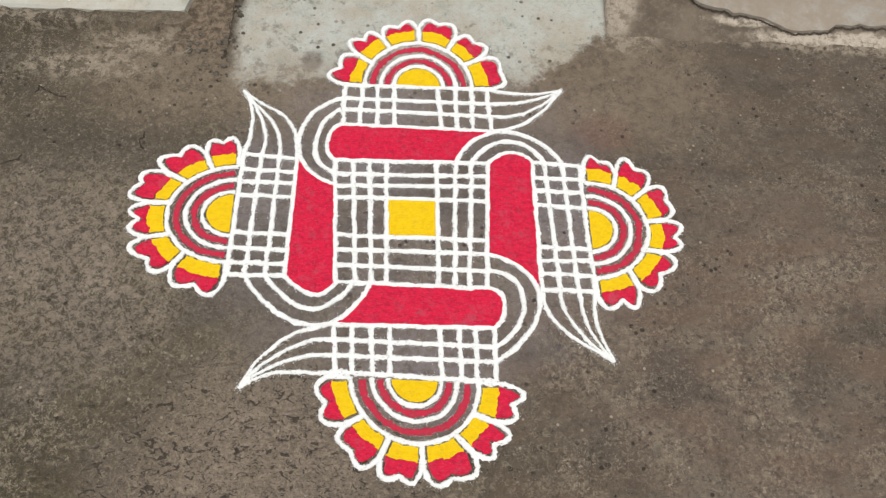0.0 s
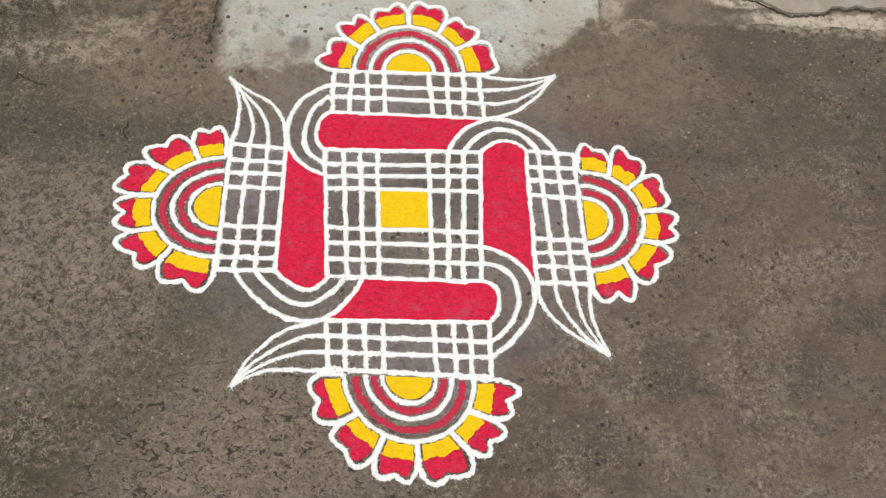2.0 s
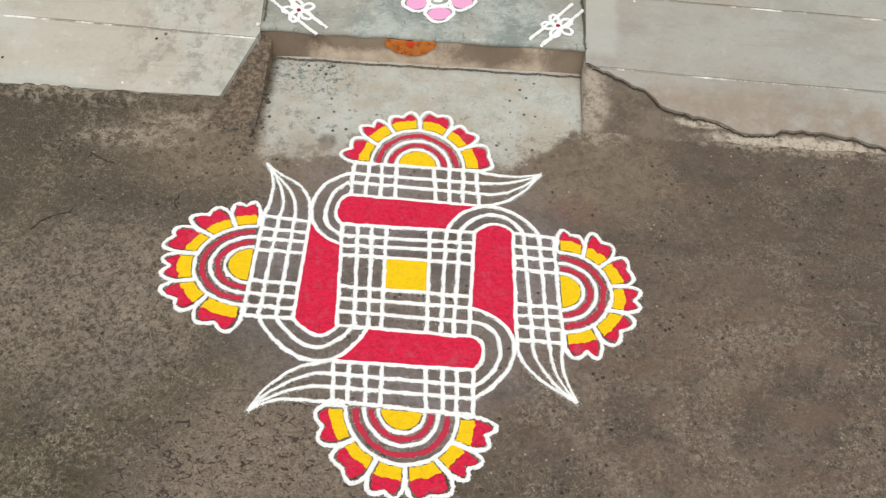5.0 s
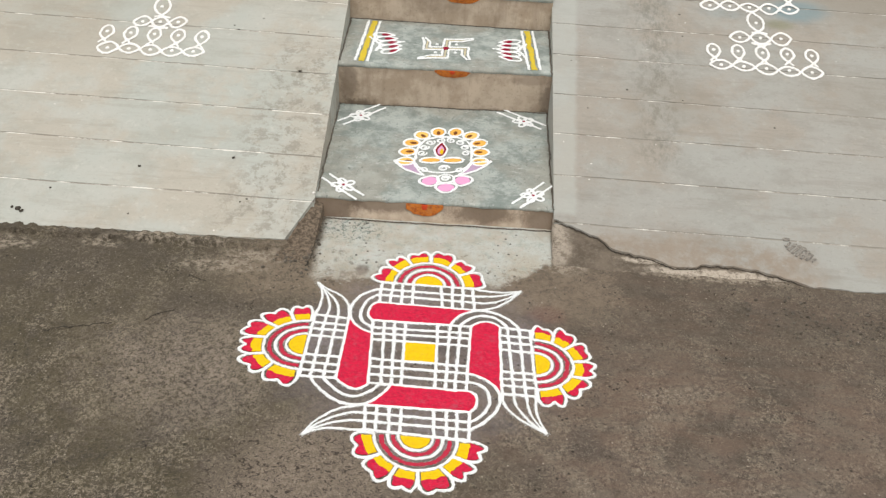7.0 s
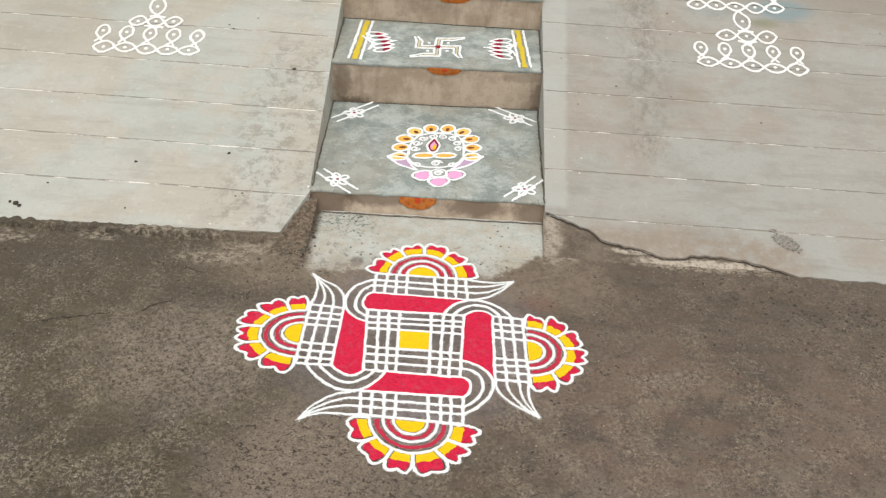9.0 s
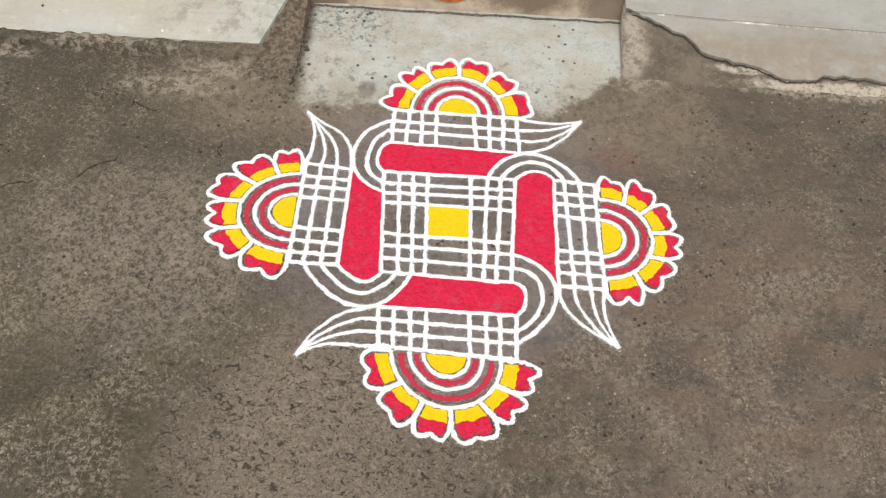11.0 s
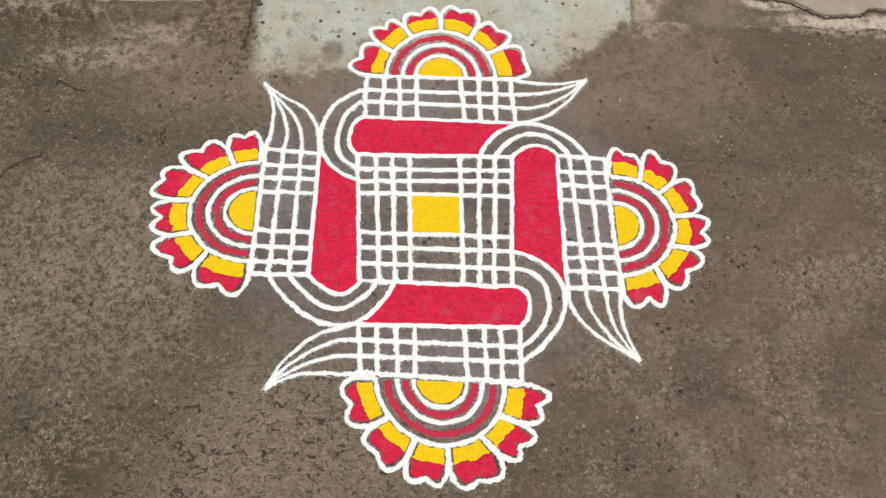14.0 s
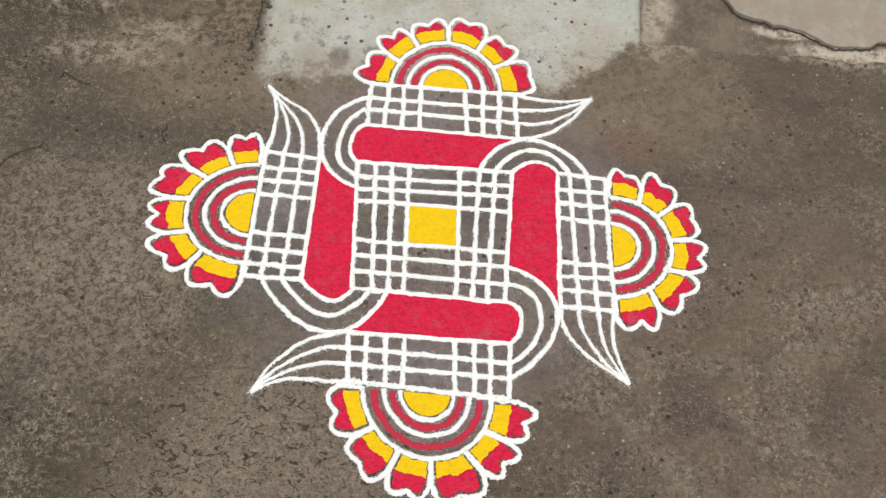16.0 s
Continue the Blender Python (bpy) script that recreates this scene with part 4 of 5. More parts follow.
def build_west_dirt():
    """Earth packed into the corner between the broken slope and the repair before the steps."""
    verts, faces = [], []
    nx, ny = 26, 34
    for j in range(ny + 1):
        for i in range(nx + 1):
            u, v = i / nx, j / ny
            y = 0.30 + 0.32 * v
            x = -0.475 + 0.112 * u
            rise = max(0.0, slope_west(x, y) - 0.010) * min(1.0, v * 1.6)
            slump = 1 - 0.45 * u ** 3
            z = rise * slump + 0.007 * noise.noise((x * 34, y * 34, 1)) * min(1, v * 3) + 0.004 * noise.noise((x * 90, y * 90, 2)) * min(1, v * 3)
            edge = min(1.0, 6 * v, 30 * u)
            z = z * edge - 0.006 * (1 - edge)
            if i == nx:
                z = -0.01
            verts.append((x, y, z))
    for j in range(ny):
        for i in range(nx):
            a = j * (nx + 1) + i
            faces.append((a, a + 1, a + nx + 2, a + nx + 1))
    tagged(make("packed_earth", verts, faces, EARTH), "packed brown earth in the corner beside the steps", "earth", kind="structure")


build_west_dirt()


def build_lip_filler():
    """Low filler added to cut the western slope's lip down to a shadow line."""
    pts = [(-2.6 + 2.15 * k / 120, 0.0) for k in range(121)]
    pts = [(x, west_foot(x) - 0.013 + 0.004 * noise.noise((x * 9, 1.5, 0))) for x, _ in pts]
    ob = Pen(flat, 0.7).line(pts, 0.046, 0.0200, -0.0010).done("lip_filler", GROUND)
    tagged(ob, "low dark filler added along the shaded foot of the slope", "earth", kind="structure")


build_lip_filler()


def build_crack(pts, width=0.004):
    rng = random.Random(round(abs(pts[0][0]) * 1000))
    way = []
    for p in spaced(pts, 0.012):
        way.append((p[0] + rng.uniform(-0.004, 0.004), p[1] + rng.uniform(-0.004, 0.004)))
    ob = Pen(flat, 2.0).line(way, width, 0.0004, 0.0003).done("crack", DIRT)
    tagged(ob, "thin earth-filled crack in the dark cement", "crack", group="cracks in the yard floor")


for pts in (
    [(-1.024, -0.042), (-0.97, -0.02), (-0.912, -0.006), (-0.877, 0.008), (-0.84, 0.015)],
    [(-0.758, 0.032), (-0.741, 0.063), (-0.689, 0.094)],
    [(-0.699, 0.227), (-0.693, 0.244), (-0.644, 0.223)],
    [(-0.483, 0.118), (-0.490, 0.135), (-0.486, 0.155)],
    [(-0.372, 0.325), (-0.366, 0.40), (-0.367, 0.48), (-0.372, 0.58)],
):
    build_crack(pts, 0.0032 if len(pts) != 4 else 0.006)


def build_debris():
    rng = random.Random(3)
    for x, y, r in ((-0.54, 1.14, 0.008), (-0.97, 0.66, 0.006), (-0.68, 0.725, 0.006), (-1.22, 0.545, 0.005), (-1.29, 0.455, 0.010), (-1.275, 0.448, 0.008), (-1.31, 0.46, 0.006), (-0.95, 0.47, 0.004), (0.80, 1.16, 0.003), (-0.62, 0.55, 0.004), (-0.82, 1.35, 0.004), (-0.80, 1.33, 0.004)):
        ob = new("dry_crumb", lump_mesh("dry_crumb", rng, r, 0.4))
        ob.data.materials.append(DIRT)
        s = slope_west if x < 0 else slope_east
        ob.location = (x, y, s(x, y) + 0.0002)
        tagged(ob, "small dark dry crumb lying on the cement slope", "crumb", group="crumbs on the slopes")
    bead = new("white_bead", lump_mesh("white_bead", rng, 0.0065, 0.9))
    bead.data.materials.append(PALE_STONE)
    bead.location = (-0.398, 0.607, slope_west(0, 0.607) - 0.001)
    tagged(bead, "small white bead at the corner of the slope", "bead")


build_debris()


def build_edge_crack():
    """The dark open edge where the facing of the eastern slope has lifted."""
    def surf(x, y):
        return slope_east(x, y) - 0.0055

    pts = [(0.365 + 0.80 * k / 110, east_foot(0.365 + 0.80 * k / 110) - 0.0035 + 0.003 * noise.noise((k * 0.7, 4.0, 0))) for k in range(111)]
    ob = Pen(surf, 3.5).line(pts, 0.0034, 0.0006, 0.0).done("crack", DIRT)
    tagged(ob, "dark ragged crack along the broken slope edge", "crack", group="cracks in the yard floor")


build_edge_crack()


def build_rubble():
    """Crumbled earth lying thick on one stretch of the yard floor."""
    rng = random.Random(17)
    verts, faces = [], []
    heaps = [(1.22, 0.245, 0.17, 0.045)] * 420 + [(-0.365, 0.45, 0.010, 0.09)] * 70 + [(-0.42, 0.36, 0.04, 0.03)] * 60
    for hx, hy, sx, sy in heaps:
        x, y = rng.gauss(hx, sx), min(rng.gauss(hy, sy), 0.545)
        if hx > 1:
            y -= 0.12 * (x - hx)
        r = 0.0012 + 0.0045 * rng.random() ** 2.6
        k, t = len(verts), rng.uniform(0, 6.28)
        for ring, h in ((1.0, -0.002), (0.75, r * 0.7), (0.3, r)):
            for q in range(5):
                a, s = t + q * 1.2566, r * ring * rng.uniform(0.7, 1.25)
                verts.append((x + 1.3 * s * math.cos(a), y + s * math.sin(a), h * rng.uniform(0.8, 1.1)))
        for ring in (0, 5):
            faces += [(k + ring + q, k + ring + (q + 1) % 5, k + ring + 5 + (q + 1) % 5, k + ring + 5 + q) for q in range(5)]
        faces.append(tuple(k + 10 + q for q in range(5)))
    tagged(make("crumbled_earth", verts, faces, SEAM), "crumbled dark brown earth strewn on the dark cement", "earth", kind="stuff")


build_rubble()


def build_scuff():
    """A dark scuffed mark with ribs across it on the eastern slope."""
    root = thing("scuff_mark", "dark ribbed dirty scuff mark on the buff slope", "stain")

    def surf(x, y):
        return slope_east(x, y) + 0.0016

    for k in range(7):
        f = k / 6
        x, y = 1.082 + 0.07 * f, 0.572 - 0.052 * f
        half = 0.019 * math.sin(math.pi * (0.15 + 0.75 * f)) + 0.004
        Pen(surf, 2.0).line([(x - half * 0.75, y - half * 0.7), (x + half * 0.75, y + half * 0.8)], 0.0095, 0.0002, 0.0).done("rib", SCUFF, root)
    Pen(surf, 2.0).fill(ellipse(1.078, 0.592, 0.012, 0.007, 0, 340, 12), 0.0004, 0.004).done("rib", SCUFF, root)


SCUFF = plain_material("grey_scuff", (0.14, 0.13, 0.115), (0.31, 0.285, 0.25), 130)
build_scuff()


# ---- drawings on the steps and slopes ----
def raised(z):
    def surf(x, y):
        return z + 0.0012
    return surf


FLAME = powder_material("pale_yellow_powder", (0.64, 0.57, 0.38), (0.50, 0.46, 0.36), 0.8)
T1, T2, T3 = raised(FRONTS[0][2]), raised(FRONTS[1][2]), raised(FRONTS[2][2])
w2 = 0.0090


def drop_shape(x, y, w, h, turn=0.0, n=20):
    """A flame or petal: round below, pointed above, turned by degrees."""
    out, c, s = [], math.cos(radians(turn)), math.sin(radians(turn))
    for k in range(n + 1):
        a = 2 * math.pi * k / n - math.pi / 2
        v = math.sin(a)
        u = math.cos(a) * (1 - max(0.0, v) ** 1.4 * 0.85) * w / 2
        v = v * h / 2
        out.append((x + c * u - s * v, y + s * u + c * v))
    return out


def spiral(x, y, r, turns=1.4, flip=1, start=0.0, n=22):
    return [(x + flip * r * (1 - 0.75 * k / n) * math.cos(start + turns * 6.283 * k / n), y + r * (1 - 0.75 * k / n) * math.sin(start + turns * 6.283 * k / n)) for k in range(n + 1)]


def build_lamp_drawing():
    art = thing("lamp_drawing", "powder drawing of an oil lamp inside a petalled ring", "rangoli")
    cx, cy = -0.009, 0.888

    def pen():
        return askew_pen(T1, cx, 0.13)

    def round_about(rx, ry, count, first=-6.0, last=186.0):
        """Places at even steps along a ring that is squarish, as drawn, each with the way outwards in degrees."""
        way = []
        for k in range(241):
            a = radians(first + (last - first) * k / 240)
            c, v = math.cos(a), math.sin(a)
            way.append((cx + rx * math.copysign(abs(c) ** 0.72, c), cy + ry * math.copysign(abs(v) ** 0.72, v)))
        reach = [0.0]
        for p, q in zip(way, way[1:]):
            reach.append(reach[-1] + math.hypot(q[0] - p[0], q[1] - p[1]))
        out = []
        for k in range(count):
            m = min(range(241), key=lambda n: abs(reach[n] - reach[-1] * k / (count - 1)))
            d = unit(way[max(m - 6, 0)], way[min(m + 6, 240)])
            out.append((way[m], math.degrees(math.atan2(-d[0], d[1]))))
        return out

    for k, ((x, y), turn) in enumerate(round_about(0.124, 0.162, 10)):
        u, v = math.cos(radians(turn)), math.sin(radians(turn))
        petal = pen().line(ellipse(x, y, 0.028, 0.0245, 0, 360, 22, turn), w2).done("petal", WHITE, art)
        pen().fill(ellipse(x, y, 0.023, 0.019, 0, 345, 16, turn), 0.0010).done("petal_fill", ORANGE if k % 3 else YELLOW_PALE, petal, "orange-yellow petal fill")
        pen().fill(ellipse(x - 0.007 * u, y - 0.007 * v, 0.012, 0.0065, 0, 340, 10, turn), 0.0020).done("petal_spot", BROWN, petal, "brown petal spot")
    pen().line([p for p, _ in round_about(0.094, 0.128, 41)], w2).done("ring_line", WHITE, art)
    for k, ((x, y), turn) in enumerate(round_about(0.075, 0.106, 8, 6.0, 174.0)):
        pen().line(spiral(x, y, 0.0165, 1.3, 1 if k < 4 else -1, radians(turn)), w2 * 0.8).done("curl", WHITE, art)
    fx, fy = cx - 0.012, 0.934
    flame = pen().line(drop_shape(fx, fy, 0.042, 0.100), w2).done("flame", WHITE, art)
    pen().line(drop_shape(fx, fy - 0.002, 0.030, 0.078), 0.006, base=0.0010).done("flame_edge", DEEP_RED, flame, "red flame edge")
    pen().fill(drop_shape(fx, fy - 0.004, 0.022, 0.058), 0.0010).done("flame_body", PINK, flame, "pink flame")
    pen().fill(drop_shape(fx + 0.003, fy - 0.014, 0.013, 0.036), 0.0018).done("flame_core", YELLOW, flame, "yellow flame core")
    for side in (-1, 1):
        x, y = cx - 0.004 + side * 0.036, 0.864
        leaf = pen().line(ellipse(x, y, 0.036, 0.017, 0, 360, 22, 2), w2).done("leaf", WHITE, art)
        pen().fill(ellipse(x, y, 0.029, 0.011, 0, 345, 16, 2), 0.0010).done("leaf_fill", ORANGE, leaf, "orange-yellow leaf fill")
        wing = [(cx + side * 0.162, 0.860), (cx + side * 0.125, 0.805), (cx + side * 0.055, 0.768), (cx + side * 0.080, 0.805), (cx + side * 0.098, 0.850)]
        outline = bezier(wing[0], wing[1], wing[1], wing[2], 12) + bezier(wing[2], wing[3], wing[3], wing[4], 10) + [wing[0]]
        w = pen().line(outline, w2).done("wing", WHITE, art)
        pen().fill(outline[:-1], 0.0008).done("wing_fill", PURPLE, w, "mauve wing fill")
        pen().line(bezier((cx + side * 0.092, 0.850), (cx + side * 0.075, 0.790), (cx + side * 0.025, 0.785), (cx + 0.006, 0.787)), w2).done("bowl_line", WHITE, art)
        pen().line(spiral(cx + side * 0.058, 0.802, 0.015, 1.2, side), w2 * 0.8).done("curl", WHITE, art)
    pen().line(spiral(cx + 0.006, 0.815, 0.019, 1.6), w2 * 0.9).done("curl", WHITE, art)
    for x, y, a, b, turn in ((cx - 0.034, 0.737, 0.031, 0.029, 20), (cx + 0.072, 0.741, 0.031, 0.029, -15), (cx + 0.022, 0.698, 0.033, 0.027, 2)):
        ring = ellipse(x, y, a, b, 0, 360, 30, turn)
        lobed = [(x + (p - x) * (1 + 0.10 * math.sin(3 * q)), y + (r - y) * (1 + 0.10 * math.sin(3 * q))) for (p, r), q in zip(ring, (6.283 * k / 30 for k in range(31)))]
        p = pen().line(lobed, w2).done("lotus_petal", WHITE, art)
        pen().fill(ellipse(x, y, a - 0.006, b - 0.006, 0, 345, 18, turn), 0.0010).done("lotus_fill", PINK, p, "pink lotus petal fill")
    heart = pen().fill(ellipse(cx + 0.017, 0.750, 0.028, 0.024, 0, 345, 18), 0.0016).done("lotus_heart", TREAD, art)
    pen().line(ellipse(cx + 0.017, 0.750, 0.028, 0.024, 0, 360, 20), w2).done("heart_ring", WHITE, heart)
    pen().line(spiral(cx + 0.017, 0.750, 0.016, 1.5), w2 * 0.8, base=0.002).done("curl", WHITE, heart)


YELLOW_PALE = powder_material("pale_orange_powder", (0.86, 0.58, 0.16), (0.74, 0.44, 0.10), 0.6)
build_lamp_drawing()


def build_corner(a, b, c):
    art = thing("corner_drawing", "white powder corner motif: small flower on paired lines", "rangoli", group="corner motifs on the tread")
    d = unit(a, b)
    for off in (-0.016, 0.016):
        Pen(T1).line([(a[0] - d[1] * off, a[1] + d[0] * off), (b[0] - d[1] * off, b[1] + d[0] * off)], w2).done("corner_line", WHITE, art)
    for k in range(5):
        t = 72 * k + 20
        x, y = c[0] - 0.022 * math.sin(radians(t)), c[1] + 0.022 * math.cos(radians(t))
        Pen(T1).line(drop_shape(x, y, 0.022, 0.034, t + 180), w2 * 0.95).done("petal", WHITE, art)
    Pen(T1).dot(c[0], c[1], 0.0052, 0.003).done("heart", DEEP_RED, art, "dark red centre dot")


build_corner((-0.379, 0.715), (-0.250, 0.607), (-0.314, 0.669))
build_corner((0.239, 0.630), (0.341, 0.768), (0.293, 0.694))
build_corner((-0.388, 1.057), (-0.256, 1.200), (-0.323, 1.117))
build_corner((0.169, 1.232), (0.330, 1.135), (0.258, 1.164))


def build_swastika():
    art = thing("swastika_drawing", "auspicious cross drawn in white and yellow powder on the tread", "rangoli")
    cx, cy, r = -0.045, 1.378, 0.052
    for k in range(4):
        a = radians(90 * k)
        c, s = math.cos(a), math.sin(a)

        def at(u, v):
            return (cx + 1.38 * (c * u - s * v), cy + 1.32 * (s * u + c * v))

        for o in (-0.008, 0.008):
            askew_pen(T2, cx, 0.14).line([at(0.006, o), at(r + o, o), at(r + o, -r * 0.75), at(r + 0.012 + o * 0.4, -r * 1.35)], w2).done("arm_line", WHITE, art)
        askew_pen(T2, cx, 0.14).line([at(0.006, 0), at(r, 0), at(r, -r * 0.9)], 0.007, 0.0010, 0.0002).done("arm_fill", FLAME, art, "thin yellow powder between the lines")
        askew_pen(T2, cx, 0.14).dot(*at(0.026, 0.026), 0.006, 0.0028).done("dot", WHITE, art)
    askew_pen(T2, cx, 0.14).dot(cx, cy, 0.011, 0.003).done("heart", DEEP_RED, art, "dark red centre dot")


build_swastika()


def build_lotus(surf, base, tip):
    """A lotus bud seen from the side: a fan of pointed petals with crimson tips."""
    art = thing("lotus_drawing", "white powder lotus bud with crimson petal tips", "rangoli", group="lotus buds on the treads")
    d = unit(base, tip)
    size = math.hypot(tip[0] - base[0], tip[1] - base[1])
    for k in range(5):
        f = (k - 2) / 2
        spread = f * 0.068
        turn = math.degrees(math.atan2(d[1], d[0])) - 90 - f * 14
        m = 0.60 - 0.08 * abs(f)
        x, y = base[0] + d[0] * size * m - d[1] * spread, base[1] + d[1] * size * m + d[0] * spread
        Pen(surf).line(drop_shape(x, y, 0.036, size * 0.72, turn), w2 * 1.1).done("petal", WHITE, art)
        Pen(surf).fill(drop_shape(x + d[0] * 0.014, y + d[1] * 0.014, 0.022, size * 0.40, turn), 0.0012).done("petal_tip", DEEP_RED, art, "crimson petal tip")
    Pen(surf).line([(base[0] + d[0] * size * 0.9, base[1] + d[1] * size * 0.9), (tip[0] + d[0] * 0.012, tip[1] + d[1] * 0.012)], w2 * 0.8).done("point", WHITE, art)
    Pen(surf).line([(base[0] - d[1] * 0.06, base[1] + d[0] * 0.06), (base[0] + d[0] * 0.03, base[1]), (base[0] + d[1] * 0.06, base[1] - d[0] * 0.06)], w2 * 1.3).done("stem_line", WHITE, art)


build_lotus(T2, (-0.316, 1.372), (-0.212, 1.406))
build_lotus(T2, (0.250, 1.408), (0.136, 1.404))
build_lotus(T3, (-0.346, 1.764), (-0.246, 1.799))
build_lotus(T3, (0.258, 1.816), (0.142, 1.796))


def build_band(surf, a, b):
    art = thing("border_band", "yellow powder band between two white lines on the tread", "rangoli", group="border bands on the treads")
    d = unit(a, b)
    for off in (-0.021, 0.021):
        Pen(surf).line([(a[0] - d[1] * off, a[1] + d[0] * off), (b[0] - d[1] * off, b[1] + d[0] * off)], 0.0105).done("edge_line", WHITE, art)
    Pen(surf).line([a, b], 0.021, 0.0012, 0.0004).done("yellow_band", YELLOW_DULL, art, "mustard yellow powder band")


YELLOW_DULL = powder_material("mustard_powder", (0.66, 0.50, 0.03), (0.55, 0.42, 0.10), 0.6)
build_band(T2, (-0.338, 1.228), (-0.335, 1.572))
build_band(T2, (0.281, 1.258), (0.251, 1.580))
build_band(T3, (-0.364, 1.602), (-0.374, 1.965))
build_band(T3, (0.283, 1.624), (0.266, 1.978))


def build_small_lamp():
    art = thing("small_lamp_drawing", "white powder oil lamp with a lotus flame on the tread", "rangoli")
    cx, cy = -0.029, 1.768
    askew_pen(T3, cx, 0.20).line(ellipse(cx, cy, 0.076, 0.022, 0, 360, 26, 4), w2).done("bowl_rim", WHITE, art)
    askew_pen(T3, cx, 0.20).line(bezier((cx - 0.076, cy), (cx - 0.06, cy - 0.085), (cx + 0.06, cy - 0.085), (cx + 0.078, cy + 0.006)), w2).done("bowl", WHITE, art)
    askew_pen(T3, cx, 0.20).line(ellipse(cx, cy - 0.042, 0.030, 0.018, 0, 360, 18), w2).done("bowl_ring", WHITE, art)
    for k in range(5):
        t = (k - 2) * 32
        askew_pen(T3, cx, 0.20).line(drop_shape(cx - 0.030 * math.sin(radians(t)), cy + 0.055 + 0.036 * math.cos(radians(t)), 0.026, 0.064, t), w2 * 0.9).done("flame_petal", WHITE, art)
    askew_pen(T3, cx, 0.20).dot(cx, cy + 0.060, 0.008, 0.003).done("flame_heart", UMBER, art, "dark centre dot")


build_small_lamp()


def build_kolam(surface, low, mid, knot, high, rings, tops, flames, label):
    """low, mid and high: both ends of the three chains of loops; knot: the ring between them; rings, tops and flames: the first and the last of each row."""
    art = thing("kolam", label, "kolam", group="kolams on the slopes")

    def surf(x, y):
        return surface(x, y) + 0.0013

    width = 0.0098
    rng = random.Random(round(low[0][0] * 100))

    def chain(a, b, n, h):
        swell = [rng.uniform(0.85, 1.15) for _ in range(n + 1)]
        for sign in (-1, 1):
            pts = []
            for k in range(n * 8 + 1):
                f = k / (n * 8)
                x, y = lerp(a, b, f)
                pts.append((x, y + sign * h * swell[min(int(f * n), n - 1)] * math.copysign(abs(math.sin(math.pi * n * f)) ** 0.8, math.sin(math.pi * n * f)) + 0.004 * math.sin(7 * f)))
            Pen(surf).line(pts, width).done("chain_line", THIN_WHITE, art)
        for k in range(n):
            Pen(surf).dot(*lerp(a, b, (k + 0.5) / n), 0.0065, 0.0022).done("dot", THIN_WHITE, art)

    def ring(x, y, rx, ry):
        turn = rng.uniform(-8, 8)
        Pen(surf).line(drop_shape(x, y - 0.006, rx * 2.05, ry * 2.3, 180 + turn), width).done("ring", THIN_WHITE, art)
        for side in (-1, 1):
            Pen(surf).line([(x - side * 0.006, y - ry), (x + side * 0.016, y - ry - 0.026)], width * 0.9).done("ring_foot", THIN_WHITE, art)
        Pen(surf).dot(x, y, 0.0065, 0.0022).done("dot", THIN_WHITE, art)

    chain(*low, 5, 0.026)
    for k in range(5):
        ring(*lerp(*rings, k / 4), 0.023, 0.033)
    chain(*mid, 3, 0.030)
    middle = lerp(*mid, 0.5)
    upper = lerp(*high, 0.5)
    for side in (-1, 1):
        Pen(surf).line(bezier((upper[0] + 0.016 * side, upper[1] - 0.024), (knot[0] - 0.046 * side, knot[1] + 0.045), (knot[0] - 0.046 * side, knot[1] - 0.045), (middle[0] + 0.030 * side, middle[1] + 0.026)), width).done("knot_line", THIN_WHITE, art)
        Pen(surf).line([(middle[0] - 0.036 * side, middle[1] - 0.028), (middle[0] + 0.016 * side, lerp(*rings, 0.5)[1] + 0.036)], width).done("tie", THIN_WHITE, art)
    Pen(surf).dot(knot[0], knot[1], 0.0065, 0.0022).done("dot", THIN_WHITE, art)
    chain(*high, 5, 0.026)
    for end in tops:
        ring(*end, 0.024, 0.036)
    for k in range(3):
        x, y = lerp(*flames, k / 2)
        flame = Pen(surf).line(drop_shape(x, y, 0.043, 0.106, 0), width * 0.8).done("flame", THIN_WHITE, art, "pale cream flame outline")
        Pen(surf).fill(drop_shape(x, y, 0.028, 0.072, 0), 0.0006).done("flame_fill", FLAME, flame, "faint yellow flame")
        Pen(surf).dot(x + 0.002, y - 0.020, 0.0080, 0.0022).done("wick", UMBER, flame, "dark brown wick dot")


build_kolam(slope_west, ((-1.278, 1.180), (-0.895, 1.196)), ((-1.188, 1.327), (-0.995, 1.345)), (-1.108, 1.419), ((-1.295, 1.486), (-0.934, 1.513)), ((-1.267, 1.266), (-0.921, 1.273)), ((-1.286, 1.568), (-0.977, 1.580)), ((-1.209, 1.583), (-1.053, 1.595)), "white looped powder kolam with three flames on grey slope")
build_kolam(slope_east, ((0.910, 1.354), (1.315, 1.347)), ((0.995, 1.505), (1.224, 1.518)), (1.104, 1.595), ((0.901, 1.677), (1.276, 1.689)), ((0.930, 1.430), (1.286, 1.436)), ((0.934, 1.773), (1.241, 1.773)), ((1.009, 1.784), (1.166, 1.792)), "white looped powder kolam with three flames beside blue stain")


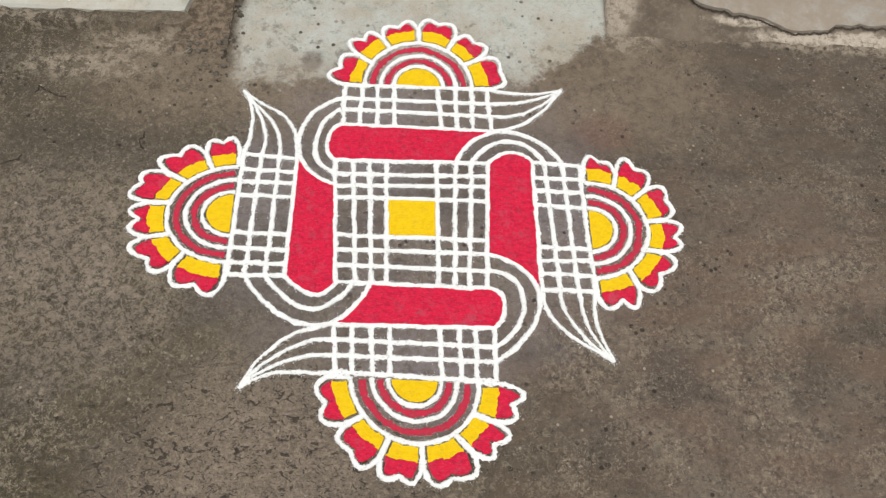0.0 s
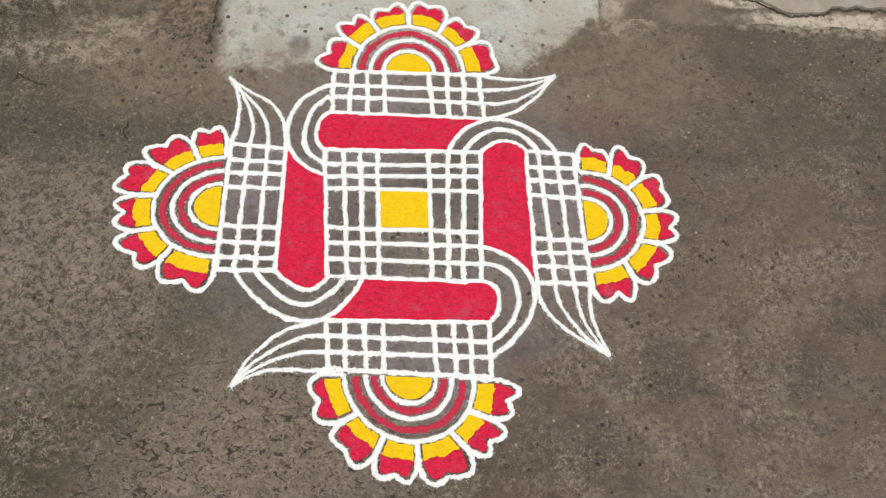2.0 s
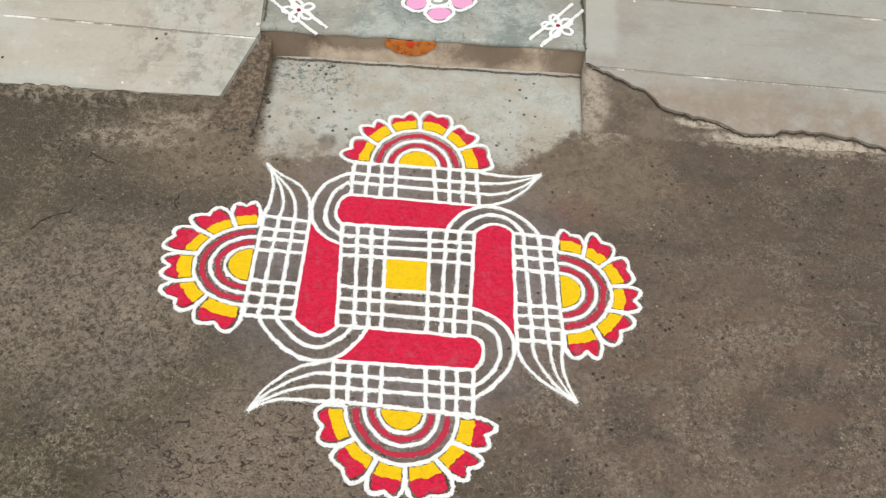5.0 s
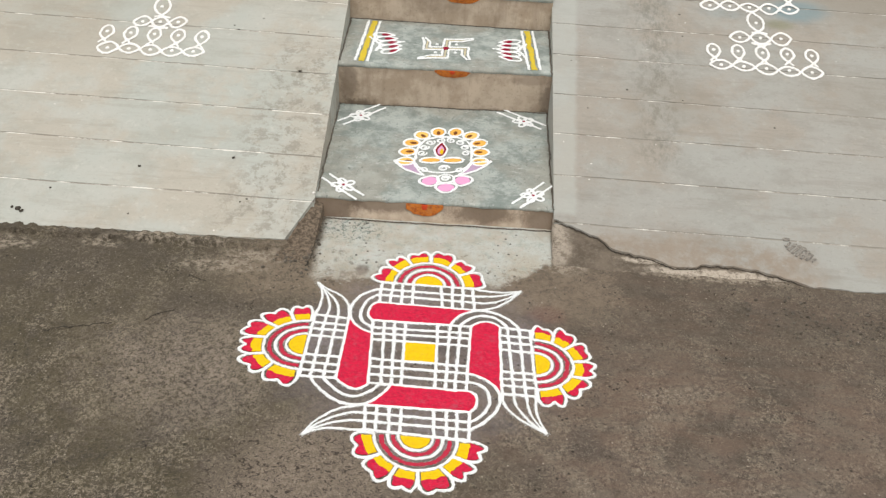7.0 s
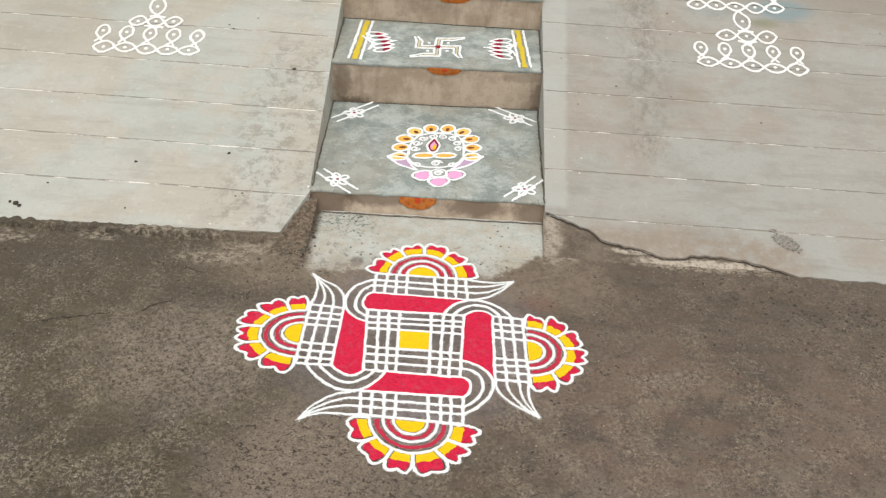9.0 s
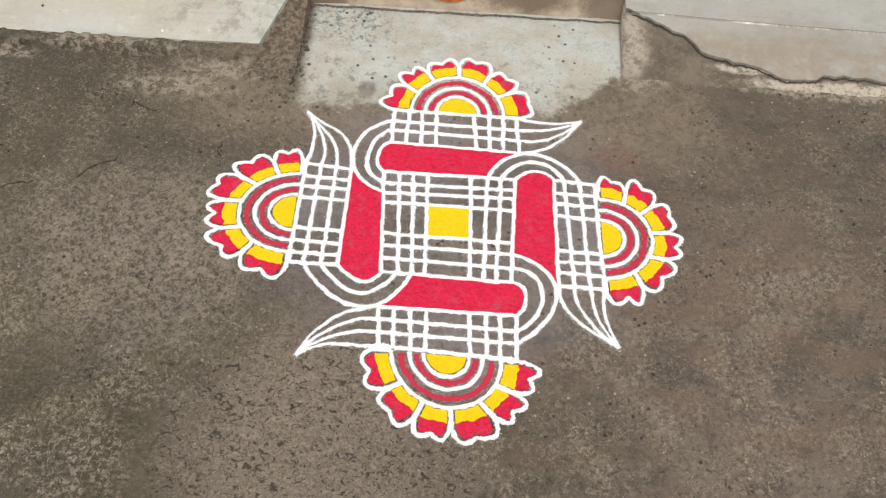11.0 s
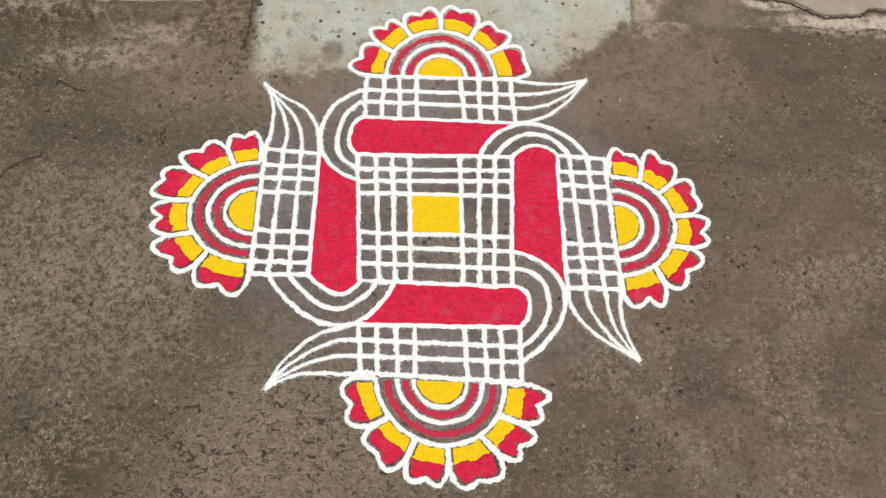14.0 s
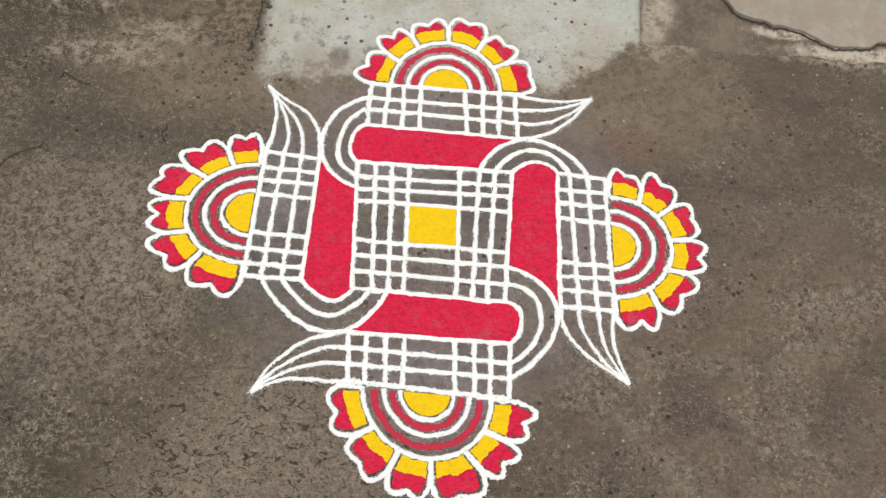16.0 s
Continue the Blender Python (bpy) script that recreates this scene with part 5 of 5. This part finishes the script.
def build_paste(k, x, half, drop, label):
    """A smear of turmeric with a vermilion dot, daubed on a riser under its nose."""
    yl, yr, z = FRONTS[k]
    art = thing("paste_mark", label, "paste mark", group="paste marks on the risers")
    batter, tall = (0.030, z + 0.02) if k == 0 else (0.006, z - FRONTS[k - 1][2] + 0.02)

    def daub(name, x, zc, rx, rz, out, material, parent, text):
        rng = random.Random(round(x * 977 + k * 31 + rz * 1e4))
        verts, faces, n = [], [], 26
        ring = []
        for q in range(n):
            a = 2 * math.pi * q / n
            ring.append((rx * math.cos(a) * rng.uniform(0.93, 1.04), rz * math.sin(a) * rng.uniform(0.90, 1.06)))
        for r in (0.0, 0.6, 1.0):
            for u, v in ring if r else [(0, 0)]:
                px, pz = x + u * r, min(zc + v * r, z - 0.010)
                g = (px + 0.39) / 0.75
                f = (pz - z) / tall + 1
                y = yl + (yr - yl) * g + 0.005 - batter * (1 - f) - 0.0040 - (out if r < 1 else -0.002)
                verts.append((px, y, pz))
        faces += [(0, 1 + q, 1 + (q + 1) % n) for q in range(n)]
        faces += [(1 + q, 1 + n + q, 1 + n + (q + 1) % n, 1 + (q + 1) % n) for q in range(n)]
        return make(name, verts, faces, material, parent, text, smooth=True)

    smear = daub("smear", x, z - 0.012, half, drop, 0.0006, TURMERIC, art, "orange turmeric smear")
    daub("dot", x, z - 0.016, half * 0.22, drop * 0.42, 0.0016, VERMILION, smear, "vermilion dot")


build_paste(0, -0.047, 0.062, 0.036, "orange and red paste daubed on the low riser")
build_paste(1, -0.010, 0.062, 0.027, "orange and red paste daubed on the riser")
build_paste(2, -0.006, 0.072, 0.029, "orange and red paste daubed on the upper riser")


def build_seams():
    """Dark strips for earth and contact shade along riser feet and in step corners."""
    rng = random.Random(21)
    for k, (yl, yr, z) in enumerate(FRONTS[:4]):
        below = FRONTS[k - 1][2] if k else 0.0
        back = 0.030 if k == 0 else 0.006

        def surf(x, y, h=below):
            return h + 0.0012

        pts = [(edge_west(yl) + (edge_east(yr) - edge_west(yl)) * f / 30, yl + (yr - yl) * f / 30 - back + 0.002 + rng.uniform(-0.003, 0.001)) for f in range(31)]
        ob = Pen(surf, 3.0).line(pts, 0.0055, 0.0010, 0.0).done("dirt_and_shade_seam", SEAM)
        tagged(ob, "earth and contact shade drawn dark along the foot of a riser", "dirt", group="dirt seams on the steps")
        if k:
            y0 = FRONTS[k - 1][0]
            for edge, shift in ((edge_west, 0.004), (edge_east, -0.004)):
                y_end = yl if edge is edge_west else yr
                side = [(edge(y0 + 0.02 + (y_end - y0 - 0.02) * f / 24) + shift + rng.uniform(-0.002, 0.002), y0 + 0.02 + (y_end - y0 - 0.02) * f / 24) for f in range(25)]
                ob = Pen(surf, 3.0).line(side, 0.005, 0.0010, 0.0).done("dirt_and_shade_seam", SEAM)
                tagged(ob, "earth and contact shade drawn dark beside a tread", "dirt", group="dirt seams on the steps")


build_seams()
